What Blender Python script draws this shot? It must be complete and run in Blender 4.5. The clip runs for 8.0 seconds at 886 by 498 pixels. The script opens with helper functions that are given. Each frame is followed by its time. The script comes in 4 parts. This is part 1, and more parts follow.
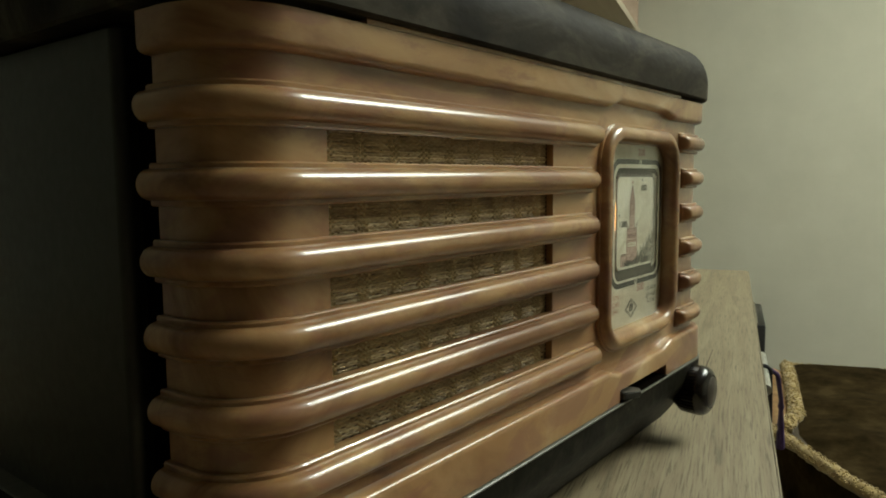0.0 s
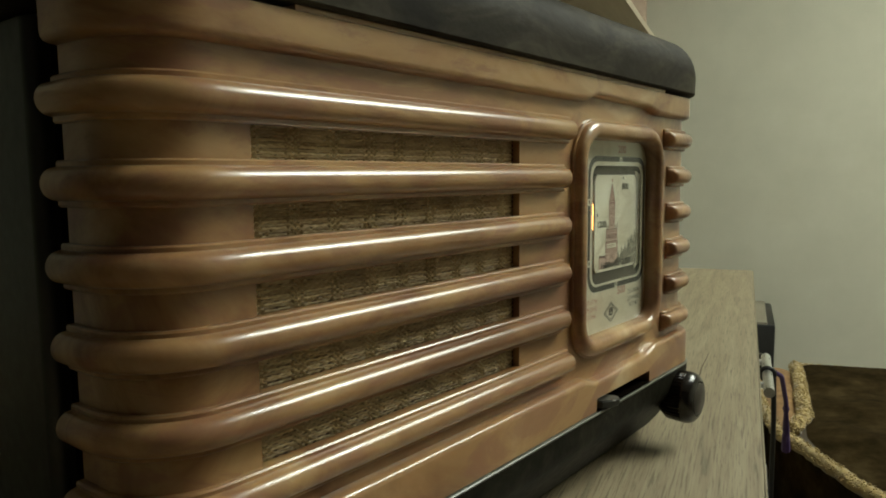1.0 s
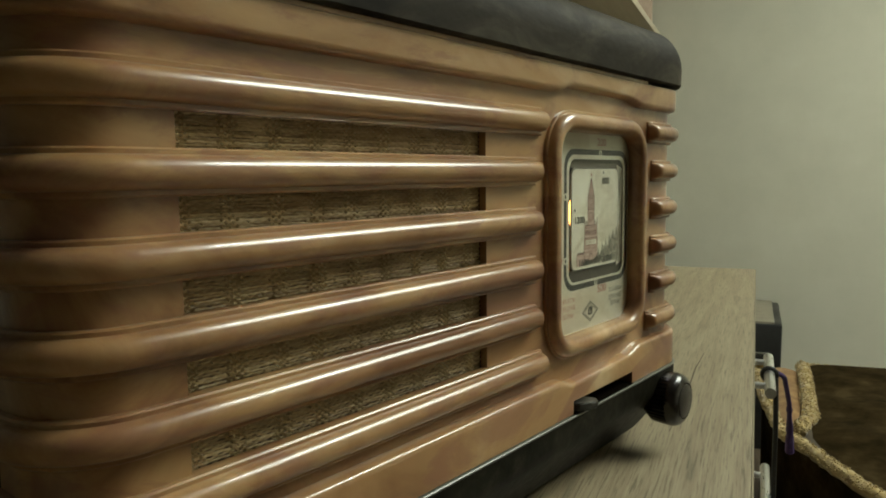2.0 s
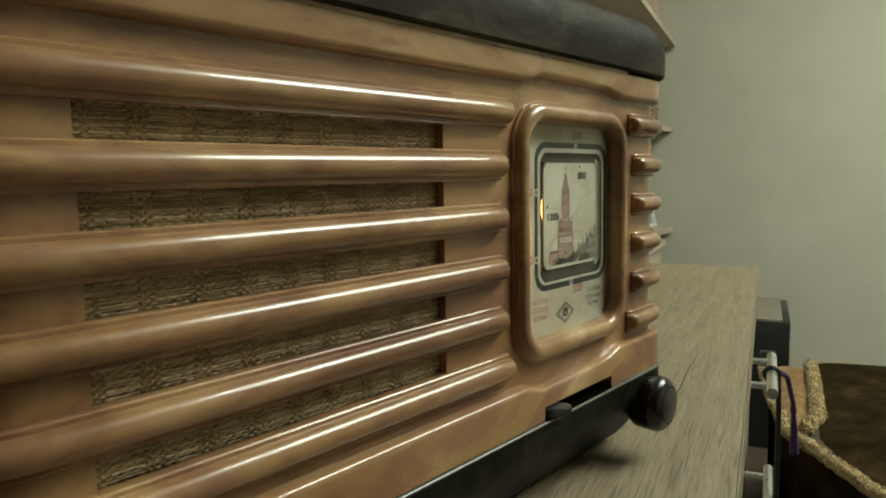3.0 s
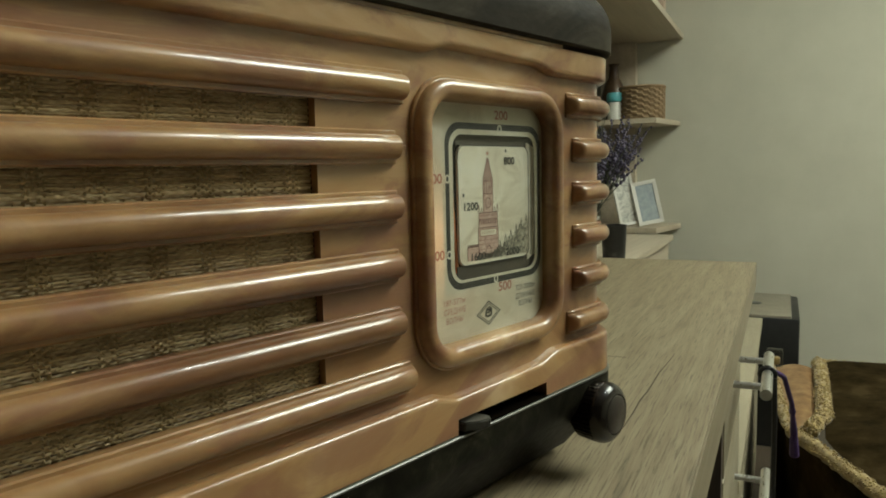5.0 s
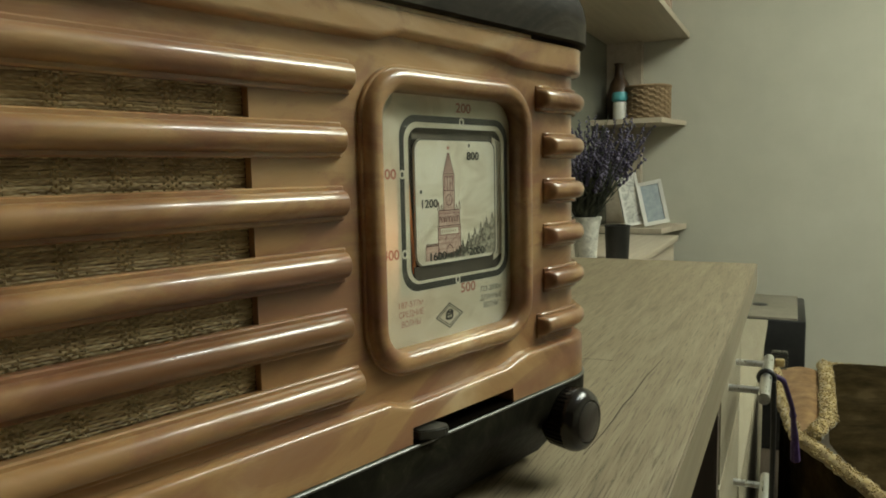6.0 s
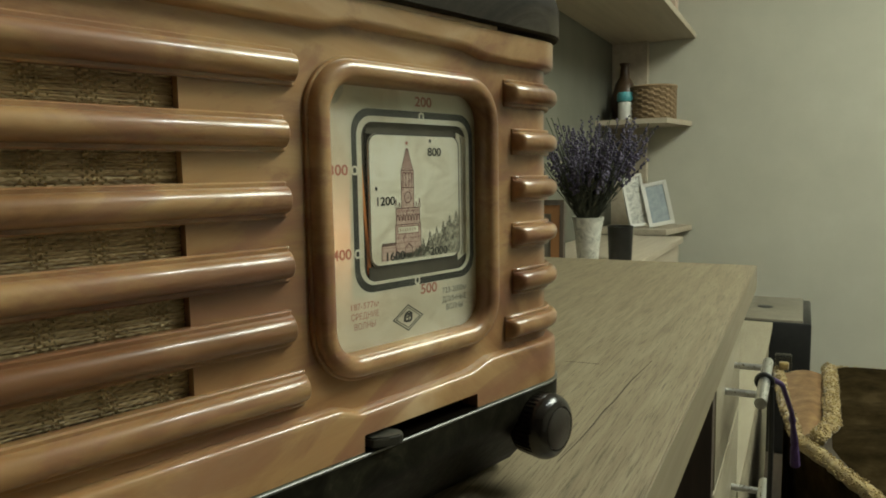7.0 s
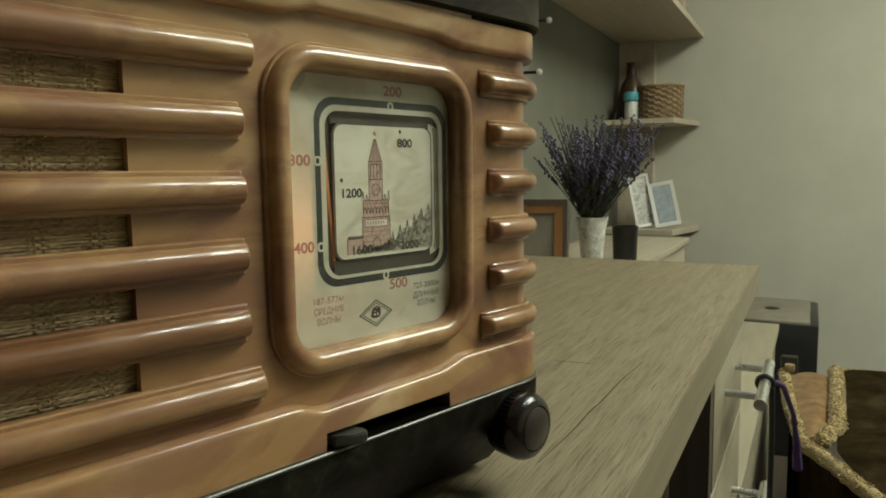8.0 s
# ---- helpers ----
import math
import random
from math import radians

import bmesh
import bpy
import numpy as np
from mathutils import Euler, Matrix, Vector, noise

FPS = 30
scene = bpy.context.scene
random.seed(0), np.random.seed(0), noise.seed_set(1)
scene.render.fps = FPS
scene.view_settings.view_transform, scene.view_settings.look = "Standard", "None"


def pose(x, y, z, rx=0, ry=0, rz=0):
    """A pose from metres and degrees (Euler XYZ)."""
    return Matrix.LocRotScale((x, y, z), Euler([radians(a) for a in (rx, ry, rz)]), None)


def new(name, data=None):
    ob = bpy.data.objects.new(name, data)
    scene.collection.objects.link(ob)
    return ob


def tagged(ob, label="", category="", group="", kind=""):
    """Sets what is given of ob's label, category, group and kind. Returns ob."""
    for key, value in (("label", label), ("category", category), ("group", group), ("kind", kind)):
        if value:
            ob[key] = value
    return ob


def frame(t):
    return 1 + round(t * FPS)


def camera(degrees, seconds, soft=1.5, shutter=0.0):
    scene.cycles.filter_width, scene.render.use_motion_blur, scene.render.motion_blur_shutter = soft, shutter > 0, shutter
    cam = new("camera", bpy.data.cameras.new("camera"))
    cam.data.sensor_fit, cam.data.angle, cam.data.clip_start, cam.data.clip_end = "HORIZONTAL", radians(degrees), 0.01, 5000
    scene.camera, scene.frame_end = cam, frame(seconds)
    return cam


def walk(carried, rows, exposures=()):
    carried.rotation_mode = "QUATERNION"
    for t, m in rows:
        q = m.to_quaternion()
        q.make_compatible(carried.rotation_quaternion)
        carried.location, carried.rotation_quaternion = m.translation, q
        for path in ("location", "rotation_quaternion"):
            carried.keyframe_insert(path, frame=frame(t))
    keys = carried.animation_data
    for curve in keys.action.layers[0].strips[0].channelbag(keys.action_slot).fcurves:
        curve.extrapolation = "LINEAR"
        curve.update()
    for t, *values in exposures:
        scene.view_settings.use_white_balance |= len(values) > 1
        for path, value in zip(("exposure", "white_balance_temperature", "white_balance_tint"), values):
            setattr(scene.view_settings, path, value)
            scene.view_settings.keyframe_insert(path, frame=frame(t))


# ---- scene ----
# camera and its way
cam = camera(64.0, 8.0, 1.8)
METRES, EYE, TILT, LEAN, TURN = 0.16, 0.1345, -1.4, 0.0, -52.0
START = (-0.1156, -0.1245)
ROWS = [
    (0.0, 0.0, 0.0, 0.0, -0.04, -4.21, 0.5),
    (0.5, 0.05, 0.0408, 0.0055, 0.39, -4.27, 0.54),
    (1.0, 0.106, 0.08, 0.0008, 0.83, -4.33, 0.55),
    (1.5, 0.1492, 0.1086, -0.0077, 1.14, -4.31, 0.6),
    (3.0, 0.2962, 0.227, -0.0177, 2.22, -4.51, 0.92),
    (3.5, 0.3458, 0.2706, -0.0261, 2.49, -4.59, 0.96),
    (4.0, 0.4111, 0.3244, -0.0376, 2.74, -4.65, 1.04),
    (4.5, 0.4668, 0.3698, -0.0405, 2.99, -4.7, 1.2),
    (6.0, 0.6192, 0.4906, -0.0523, 3.95, -4.72, 1.08),
    (6.5, 0.663, 0.5255, -0.0571, 4.25, -4.7, 0.99),
    (7.0, 0.7141, 0.5572, -0.0601, 4.58, -4.69, 0.85),
    (7.5, 0.7534, 0.5759, -0.0667, 4.92, -4.69, 0.76),
    (8.0, 0.7879, 0.603, -0.0768, 5.27, -4.67, 0.64),
]

walk(cam, [(t, pose(START[0], START[1], EYE, TILT, LEAN, TURN) @ pose(METRES * x, METRES * y, METRES * z, 90 + pitch, roll, yaw)) for t, x, y, z, yaw, pitch, roll in ROWS])

# the room stands turned to the radio: u along the desk's front edge, v into the wall, origin at the desk's far front corner
DESK_TURN = 15.7
ROOM = pose(0.951, 0.1525, 0, 0, 0, DESK_TURN)
FLOOR, CEILING = -0.75, 1.75

# ---- light ----
world = bpy.data.worlds.new("world")
world.use_nodes = True
scene.world = world
world.node_tree.nodes["Background"].inputs[0].default_value = (0.9, 0.8, 0.65, 1)
world.node_tree.nodes["Background"].inputs[1].default_value = 0.05
scene.view_settings.exposure = 0.0


def lamp(name, kind, energy, m, colour, **more):
    data = bpy.data.lights.new(name, kind)
    data.energy, data.color = energy, colour
    if "size" in more:
        data.shape, data.size, data.size_y = "RECTANGLE", more["size"], more["size_y"]
    if "radius" in more:
        data.shadow_soft_size = more["radius"]
    ob = new(name, data)
    ob.matrix_world = m
    return ob


WARM = (0.975, 1.055, 0.91)
BULB = (0.965, 1.025, 0.985)
# the lamp over the desk: a row of bulbs in front of and above the radio
for dx, e in ((-0.085, 1.0), (0.0, 0.6), (0.075, 1.0)):
    lamp("desk_lamp_bulb", "POINT", 1.62 * e, pose(0.50 + dx, -0.34, 0.64 + 0.02 * dx), BULB, radius=0.026)
# the ceiling lamp of the room
lamp("ceiling_lamp_light", "AREA", 36, ROOM @ pose(0.45, -1.35, 1.52), WARM, size=1.1, size_y=1.1)
# added upward fill: ceiling bounce for soft ambient light and rail sheen
lamp("ceiling_bounce_fill", "AREA", 55, ROOM @ pose(0.45, -1.35, 1.54, 180), WARM, size=1.1, size_y=1.1)
# the radio's own dial lamp behind the card
lamp("dial_lamp_light", "POINT", 0.022, pose(0.1565, 0.0190, 0.1040), (1.0, 0.42, 0.13), radius=0.002)


# ---- materials ----
def tree(name):
    m = bpy.data.materials.new(name)
    m.use_nodes = True
    nt = m.node_tree
    return m, nt, nt.nodes["Principled BSDF"]


def node(nt, kind, **values):
    n = nt.nodes.new(kind)
    for k, v in values.items():
        n.inputs[k].default_value = v
    return n


def ramp(nt, stops):
    n = nt.nodes.new("ShaderNodeValToRGB")
    el = n.color_ramp.elements
    el[0].position, el[0].color = stops[0][0], (*stops[0][1], 1)
    el[1].position, el[1].color = stops[-1][0], (*stops[-1][1], 1)
    for p, c in stops[1:-1]:
        e = el.new(p)
        e.color = (*c, 1)
    return n


def coords(nt, scale=(1, 1, 1), turn=0.0):
    t = nt.nodes.new("ShaderNodeTexCoord")
    mp = nt.nodes.new("ShaderNodeMapping")
    mp.inputs["Scale"].default_value = scale
    mp.inputs["Rotation"].default_value = (0, 0, turn)
    nt.links.new(t.outputs["Object"], mp.inputs["Vector"])
    return mp.outputs["Vector"]


def mottled(name, stops, rough=0.5, metal=0.0, scale=20.0, stretch=(1, 1, 1), bump=0.0, bump_scale=200.0, distortion=0.0, rough_var=0.1, detail=6.0, **inputs):
    """A surface with colour variation at two scales, uneven gloss and fine relief."""
    m, nt, b = tree(name)
    v = coords(nt, stretch)
    big = node(nt, "ShaderNodeTexNoise", Scale=scale, Detail=detail, Roughness=0.6, Distortion=distortion)
    nt.links.new(v, big.inputs["Vector"])
    r = ramp(nt, stops)
    nt.links.new(big.outputs[0], r.inputs[0])
    nt.links.new(r.outputs[0], b.inputs["Base Color"])
    fine = node(nt, "ShaderNodeTexNoise", Scale=bump_scale, Detail=4.0)
    nt.links.new(v, fine.inputs["Vector"])
    mr = nt.nodes.new("ShaderNodeMapRange")
    mr.inputs["To Min"].default_value, mr.inputs["To Max"].default_value = max(0.02, rough - rough_var), rough + rough_var
    nt.links.new(fine.outputs[0], mr.inputs["Value"])
    nt.links.new(mr.outputs[0], b.inputs["Roughness"])
    b.inputs["Metallic"].default_value = metal
    for k, val in inputs.items():
        b.inputs[k.replace("_", " ")].default_value = val
    if bump:
        bp = node(nt, "ShaderNodeBump", Strength=bump, Distance=0.0004)
        nt.links.new(fine.outputs[0], bp.inputs["Height"])
        nt.links.new(bp.outputs[0], b.inputs["Normal"])
    return m


def plain(name, colour, rough=0.5, metal=0.0, **inputs):
    m, nt, b = tree(name)
    b.inputs["Base Color"].default_value = (*colour, 1)
    b.inputs["Roughness"].default_value, b.inputs["Metallic"].default_value = rough, metal
    for k, v in inputs.items():
        b.inputs[k.replace("_", " ")].default_value = v
    return m


def marbled_plastic():
    """Caramel urea plastic with cloudy cream swirls and reddish streaks."""
    m, nt, b = tree("marbled_plastic")
    v = coords(nt, (0.55, 1.0, 1.0))
    cloud = node(nt, "ShaderNodeTexNoise", Scale=15.0, Detail=6.0, Roughness=0.58, Distortion=1.6)
    nt.links.new(v, cloud.inputs["Vector"])
    base = ramp(nt, [(0.34, (0.175, 0.080, 0.033)), (0.45, (0.325, 0.180, 0.078)), (0.56, (0.41, 0.250, 0.113)), (0.70, (0.52, 0.365, 0.205))])
    nt.links.new(cloud.outputs[0], base.inputs[0])
    vein = node(nt, "ShaderNodeTexNoise", Scale=17.0, Detail=7.0, Roughness=0.62, Distortion=2.4)
    nt.links.new(coords(nt, (0.6, 1.0, 1.6)), vein.inputs["Vector"])
    cut = ramp(nt, [(0.49, (0, 0, 0)), (0.57, (0.72, 0.72, 0.72)), (0.70, (1, 1, 1))])
    nt.links.new(vein.outputs[0], cut.inputs[0])
    mix = nt.nodes.new("ShaderNodeMix")
    mix.data_type = "RGBA"
    nt.links.new(cut.outputs[0], mix.inputs[0])
    nt.links.new(base.outputs[0], mix.inputs[6])
    mix.inputs[7].default_value = (0.232, 0.106, 0.064, 1)
    soft = nt.nodes.new("ShaderNodeMix")
    soft.data_type = "RGBA"
    soft.inputs[0].default_value = 0.76
    nt.links.new(base.outputs[0], soft.inputs[6])
    nt.links.new(mix.outputs[2], soft.inputs[7])
    nt.links.new(soft.outputs[2], b.inputs["Base Color"])
    fine = node(nt, "ShaderNodeTexNoise", Scale=90.0, Detail=6.0)
    nt.links.new(v, fine.inputs["Vector"])
    mr = nt.nodes.new("ShaderNodeMapRange")
    mr.inputs["To Min"].default_value, mr.inputs["To Max"].default_value = 0.32, 0.44
    nt.links.new(fine.outputs[0], mr.inputs["Value"])
    nt.links.new(mr.outputs[0], b.inputs["Roughness"])
    bp = node(nt, "ShaderNodeBump", Strength=0.06, Distance=0.0004)
    nt.links.new(fine.outputs[0], bp.inputs["Height"])
    nt.links.new(bp.outputs[0], b.inputs["Normal"])
    b.inputs["Coat Weight"].default_value, b.inputs["Coat Roughness"].default_value = 0.72, 0.09
    b.inputs["Specular IOR Level"].default_value = 0.20
    b.inputs["Subsurface Weight"].default_value = 0.22
    b.inputs["Subsurface Radius"].default_value = (0.004, 0.002, 0.001)
    return m


def oak(name, tint=1.0, long_axis=0):
    """Printed oak laminate with grain along one axis."""
    m, nt, b = tree(name)
    st = [40.0, 40.0, 40.0]
    st[long_axis] = 2.4
    v = coords(nt, tuple(st))
    wob = node(nt, "ShaderNodeTexNoise", Scale=3.4, Detail=8.0, Roughness=0.62, Distortion=0.5)
    nt.links.new(v, wob.inputs["Vector"])
    k = tint
    r = ramp(nt, [(0.28, (0.17 * k, 0.136 * k, 0.080 * k)), (0.42, (0.272 * k, 0.212 * k, 0.124 * k)), (0.55, (0.322 * k, 0.262 * k, 0.158 * k)), (0.70, (0.38 * k, 0.318 * k, 0.20 * k))])
    nt.links.new(wob.outputs[0], r.inputs[0])
    st2 = [300.0, 300.0, 300.0]
    st2[long_axis] = 11.0
    pores = node(nt, "ShaderNodeTexNoise", Scale=3.0, Detail=4.0, Roughness=0.7, Distortion=0.3)
    nt.links.new(coords(nt, tuple(st2)), pores.inputs["Vector"])
    pr = ramp(nt, [(0.37, (0.34, 0.30, 0.25)), (0.46, (0.86, 0.85, 0.83)), (0.58, (1.0, 1.0, 1.0))])
    nt.links.new(pores.outputs[0], pr.inputs[0])
    mul = nt.nodes.new("ShaderNodeMix")
    mul.data_type, mul.blend_type = "RGBA", "MULTIPLY"
    mul.inputs[0].default_value = 0.85
    nt.links.new(r.outputs[0], mul.inputs[6])
    nt.links.new(pr.outputs[0], mul.inputs[7])
    nt.links.new(mul.outputs[2], b.inputs["Base Color"])
    b.inputs["Roughness"].default_value = 0.48
    bp = node(nt, "ShaderNodeBump", Strength=0.25, Distance=0.0004)
    nt.links.new(pores.outputs[0], bp.inputs["Height"])
    nt.links.new(bp.outputs[0], b.inputs["Normal"])
    return m


def pane_material(name):
    """A thin clear pane: see-through with a mirror-like sheen."""
    m, nt, b = tree(name)
    nt.nodes.remove(b)
    out = nt.nodes["Material Output"]
    clear = nt.nodes.new("ShaderNodeBsdfTransparent")
    clear.inputs[0].default_value = (0.96, 0.965, 0.94, 1)
    gloss = nt.nodes.new("ShaderNodeBsdfGlossy")
    gloss.inputs["Roughness"].default_value = 0.03
    lw = nt.nodes.new("ShaderNodeLayerWeight")
    lw.inputs[0].default_value = 0.5
    pw = nt.nodes.new("ShaderNodeMath")
    pw.operation = "POWER"
    pw.inputs[1].default_value = 5.0
    nt.links.new(lw.outputs["Facing"], pw.inputs[0])
    fr = nt.nodes.new("ShaderNodeMath")
    fr.operation = "MULTIPLY_ADD"
    fr.inputs[1].default_value, fr.inputs[2].default_value = 0.9, 0.03
    nt.links.new(pw.outputs[0], fr.inputs[0])
    mx = nt.nodes.new("ShaderNodeMixShader")
    nt.links.new(fr.outputs[0], mx.inputs[0])
    nt.links.new(clear.outputs[0], mx.inputs[1])
    nt.links.new(gloss.outputs[0], mx.inputs[2])
    nt.links.new(mx.outputs[0], out.inputs["Surface"])
    return m


CARAMEL = marbled_plastic()
LID = mottled("dusty_bakelite", [(0.34, (0.013, 0.0098, 0.0058)), (0.5, (0.028, 0.0225, 0.0142)), (0.66, (0.064, 0.054, 0.036))], 0.62, scale=34, stretch=(0.45, 1, 1), bump=0.35, bump_scale=420, distortion=1.4, Specular_IOR_Level=0.07)
BASE = mottled("base_bakelite", [(0.34, (0.0048, 0.0042, 0.0026)), (0.52, (0.0105, 0.0095, 0.006)), (0.64, (0.021, 0.019, 0.012)), (0.76, (0.052, 0.046, 0.031))], 0.46, scale=50, bump=0.25, bump_scale=300, distortion=1.8, Specular_IOR_Level=0.05)
# black bakelite made lighter to carry the light on the lever's top
LIT_BLACK = mottled("lit_black_plastic", [(0.3, (0.020, 0.019, 0.014)), (0.7, (0.060, 0.057, 0.044))], 0.36, scale=120, bump=0.1)
# worn rim colour, also lightened to paint the highlight along the edge
LIP = mottled("worn_highlit_rim", [(0.35, (0.045, 0.044, 0.032)), (0.65, (0.13, 0.128, 0.098))], 0.33, scale=60, stretch=(0.3, 1, 1), bump=0.1)
SIDE = mottled("side_bakelite", [(0.3, (0.008, 0.009, 0.007)), (0.7, (0.018, 0.019, 0.014))], 0.42, scale=18, bump=0.15, bump_scale=260)
KNOB = mottled("knob_plastic", [(0.3, (0.010, 0.008, 0.006)), (0.7, (0.020, 0.016, 0.012))], 0.18, scale=60, bump=0.05, bump_scale=500, rough_var=0.06)
KNOB_CAP = mottled("knob_cap_plastic", [(0.3, (0.020, 0.016, 0.012)), (0.7, (0.040, 0.032, 0.024))], 0.34, scale=90, bump=0.2, bump_scale=700)
# near black without gloss: the shade of deep recesses put into the colour
HOLLOW_SHADE = plain("hollow_shade", (0.004, 0.003, 0.002), 0.9, Specular_IOR_Level=0.0)
MASK = mottled("dial_backing", [(0.3, (0.050, 0.040, 0.026)), (0.7, (0.085, 0.070, 0.047))], 0.7, scale=120)
INK_WORN = mottled("worn_black_ink", [(0.3, (0.018, 0.018, 0.014)), (0.6, (0.038, 0.037, 0.029)), (0.75, (0.10, 0.095, 0.076))], 0.6, scale=260, distortion=0.6)
SLOT_SHADOW = plain("slot_shadow_plastic", (0.05, 0.018, 0.010), 0.6)
PAPER = mottled("dial_paper", [(0.34, (0.62, 0.56, 0.42)), (0.5, (0.77, 0.725, 0.585)), (0.66, (0.84, 0.81, 0.69))], 0.62, scale=44, stretch=(1, 1, 1.8), bump=1.0, bump_scale=90, distortion=1.0)


def translucent_card(name):
    """Thin printed paper that lets a little of the lamp behind it through."""
    m = mottled(name, [(0.30, (0.55, 0.48, 0.34)), (0.46, (0.72, 0.675, 0.525)), (0.66, (0.84, 0.81, 0.675))], 0.62, scale=44, stretch=(1, 1, 1.8), bump=1.0, bump_scale=90, distortion=1.0)
    nt = m.node_tree
    tr = nt.nodes.new("ShaderNodeBsdfTranslucent")
    tr.inputs[0].default_value = (0.80, 0.70, 0.52, 1)
    mx = nt.nodes.new("ShaderNodeMixShader")
    mx.inputs[0].default_value = 0.22
    nt.links.new(nt.nodes["Principled BSDF"].outputs[0], mx.inputs[1])
    nt.links.new(tr.outputs[0], mx.inputs[2])
    nt.links.new(mx.outputs[0], nt.nodes["Material Output"].inputs["Surface"])
    return m


CARD = translucent_card("translucent_dial_card")
INK = plain("black_ink", (0.028, 0.027, 0.022), 0.6)
INK_RED = mottled("red_ink", [(0.3, (0.50, 0.21, 0.15)), (0.7, (0.38, 0.13, 0.09))], 0.6, scale=300)
INK_PINK = mottled("tower_ink", [(0.3, (0.42, 0.22, 0.19)), (0.7, (0.22, 0.11, 0.10))], 0.6, scale=900)
STAIN = mottled("paper_stain", [(0.3, (0.50, 0.47, 0.37)), (0.7, (0.60, 0.57, 0.46))], 0.7, scale=60)
PANE = pane_material("dial_glass")
COPPER = plain("copper_pointer", (0.85, 0.36, 0.13), 0.28, 0.6)
GLOW = plain("lamp_filament", (1.0, 0.6, 0.25), 0.4)
GLOW.node_tree.nodes["Principled BSDF"].inputs["Emission Color"].default_value = (1.0, 0.42, 0.11, 1)
GLOW.node_tree.nodes["Principled BSDF"].inputs["Emission Strength"].default_value = 9.0


def thread_material(name, stops, rough, metal=0.0):
    """Yarn whose shade differs from thread to thread and along each thread."""
    m, nt, b = tree(name)
    g = nt.nodes.new("ShaderNodeNewGeometry")
    n = node(nt, "ShaderNodeTexNoise", Scale=300.0, Detail=2.0)
    nt.links.new(coords(nt, (0.35, 1, 1)), n.inputs["Vector"])
    add = nt.nodes.new("ShaderNodeMath")
    add.operation = "MULTIPLY_ADD"
    add.inputs[1].default_value = 0.35
    nt.links.new(g.outputs["Random Per Island"], add.inputs[0])
    half = nt.nodes.new("ShaderNodeMath")
    half.operation = "MULTIPLY"
    half.inputs[1].default_value = 0.6
    nt.links.new(n.outputs[0], half.inputs[0])
    nt.links.new(half.outputs[0], add.inputs[2])
    r = ramp(nt, stops)
    nt.links.new(add.outputs[0], r.inputs[0])
    nt.links.new(r.outputs[0], b.inputs["Base Color"])
    b.inputs["Roughness"].default_value, b.inputs["Metallic"].default_value = rough, metal
    return m


THREAD = thread_material("tan_thread", [(0.20, (0.26, 0.18, 0.085)), (0.5, (0.57, 0.44, 0.25)), (0.8, (0.84, 0.71, 0.46))], 0.5)
GOLD_THREAD = thread_material("gold_thread", [(0.2, (0.52, 0.42, 0.24)), (0.55, (0.74, 0.64, 0.42)), (0.8, (0.94, 0.88, 0.70))], 0.26, 0.15)
OAK = oak("oak_laminate", 0.76)
OAK_SIDE = mottled("pale_drawer_board", [(0.3, (0.25, 0.215, 0.145)), (0.7, (0.33, 0.29, 0.20))], 0.5, scale=9, stretch=(0.4, 3, 6), bump=0.08, bump_scale=90)
OAK_EDGE = mottled("oak_edge_band", [(0.3, (0.19, 0.158, 0.098)), (0.7, (0.26, 0.215, 0.14))], 0.5, scale=20, stretch=(0.1, 2, 2), bump=0.1, bump_scale=120)
DARK_WOOD = mottled("dark_wood", [(0.3, (0.050, 0.036, 0.025)), (0.7, (0.095, 0.070, 0.048))], 0.55, scale=14, stretch=(3, 3, 0.3), bump=0.2, bump_scale=90)
STEEL = mottled("brushed_steel", [(0.3, (0.62, 0.62, 0.60)), (0.7, (0.74, 0.74, 0.72))], 0.30, 1.0, scale=200, stretch=(0.1, 1, 1), bump=0.05, bump_scale=400)
WALLPAPER = mottled("pale_wallpaper", [(0.3, (0.45, 0.43, 0.345)), (0.55, (0.48, 0.46, 0.37)), (0.75, (0.51, 0.49, 0.40))], 0.8, scale=5, bump=0.35, bump_scale=240)
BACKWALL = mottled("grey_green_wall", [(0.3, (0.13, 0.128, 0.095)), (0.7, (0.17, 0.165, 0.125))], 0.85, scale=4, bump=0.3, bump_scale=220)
FLOORING = mottled("dark_floor", [(0.3, (0.045, 0.033, 0.023)), (0.7, (0.085, 0.062, 0.043))], 0.5, scale=8, stretch=(0.3, 3, 1), bump=0.1, bump_scale=60)
CEIL = mottled("white_ceiling", [(0.3, (0.74, 0.73, 0.70)), (0.7, (0.80, 0.79, 0.76))], 0.9, scale=6, bump=0.1, bump_scale=150)
SHELF = mottled("pale_shelf_board", [(0.3, (0.40, 0.335, 0.245)), (0.7, (0.50, 0.43, 0.32))], 0.5, scale=12, stretch=(0.2, 3, 3), bump=0.1, bump_scale=100)


# ---- mesh helpers ----
def part(name, bm, material, parent=None, label="", smooth=40, m=None):
    """Links a bmesh as one mesh object, under a thing or a part if one is given."""
    bmesh.ops.recalc_face_normals(bm, faces=bm.faces)
    me = bpy.data.meshes.new(name)
    bm.to_mesh(me)
    bm.free()
    if smooth:
        me.shade_smooth()
        me.set_sharp_from_angle(angle=radians(smooth))
    me.materials.append(material)
    ob = new(name, me)
    if parent is not None:
        ob.parent = parent
    if m is not None:
        ob.matrix_local = m
    if label:
        tagged(ob, label)
    return ob


def thing(name, m, label, category, group="", kind=""):
    ob = new(name)
    ob.empty_display_size = 0.02
    ob.matrix_world = m
    return tagged(ob, label, category, group, kind)


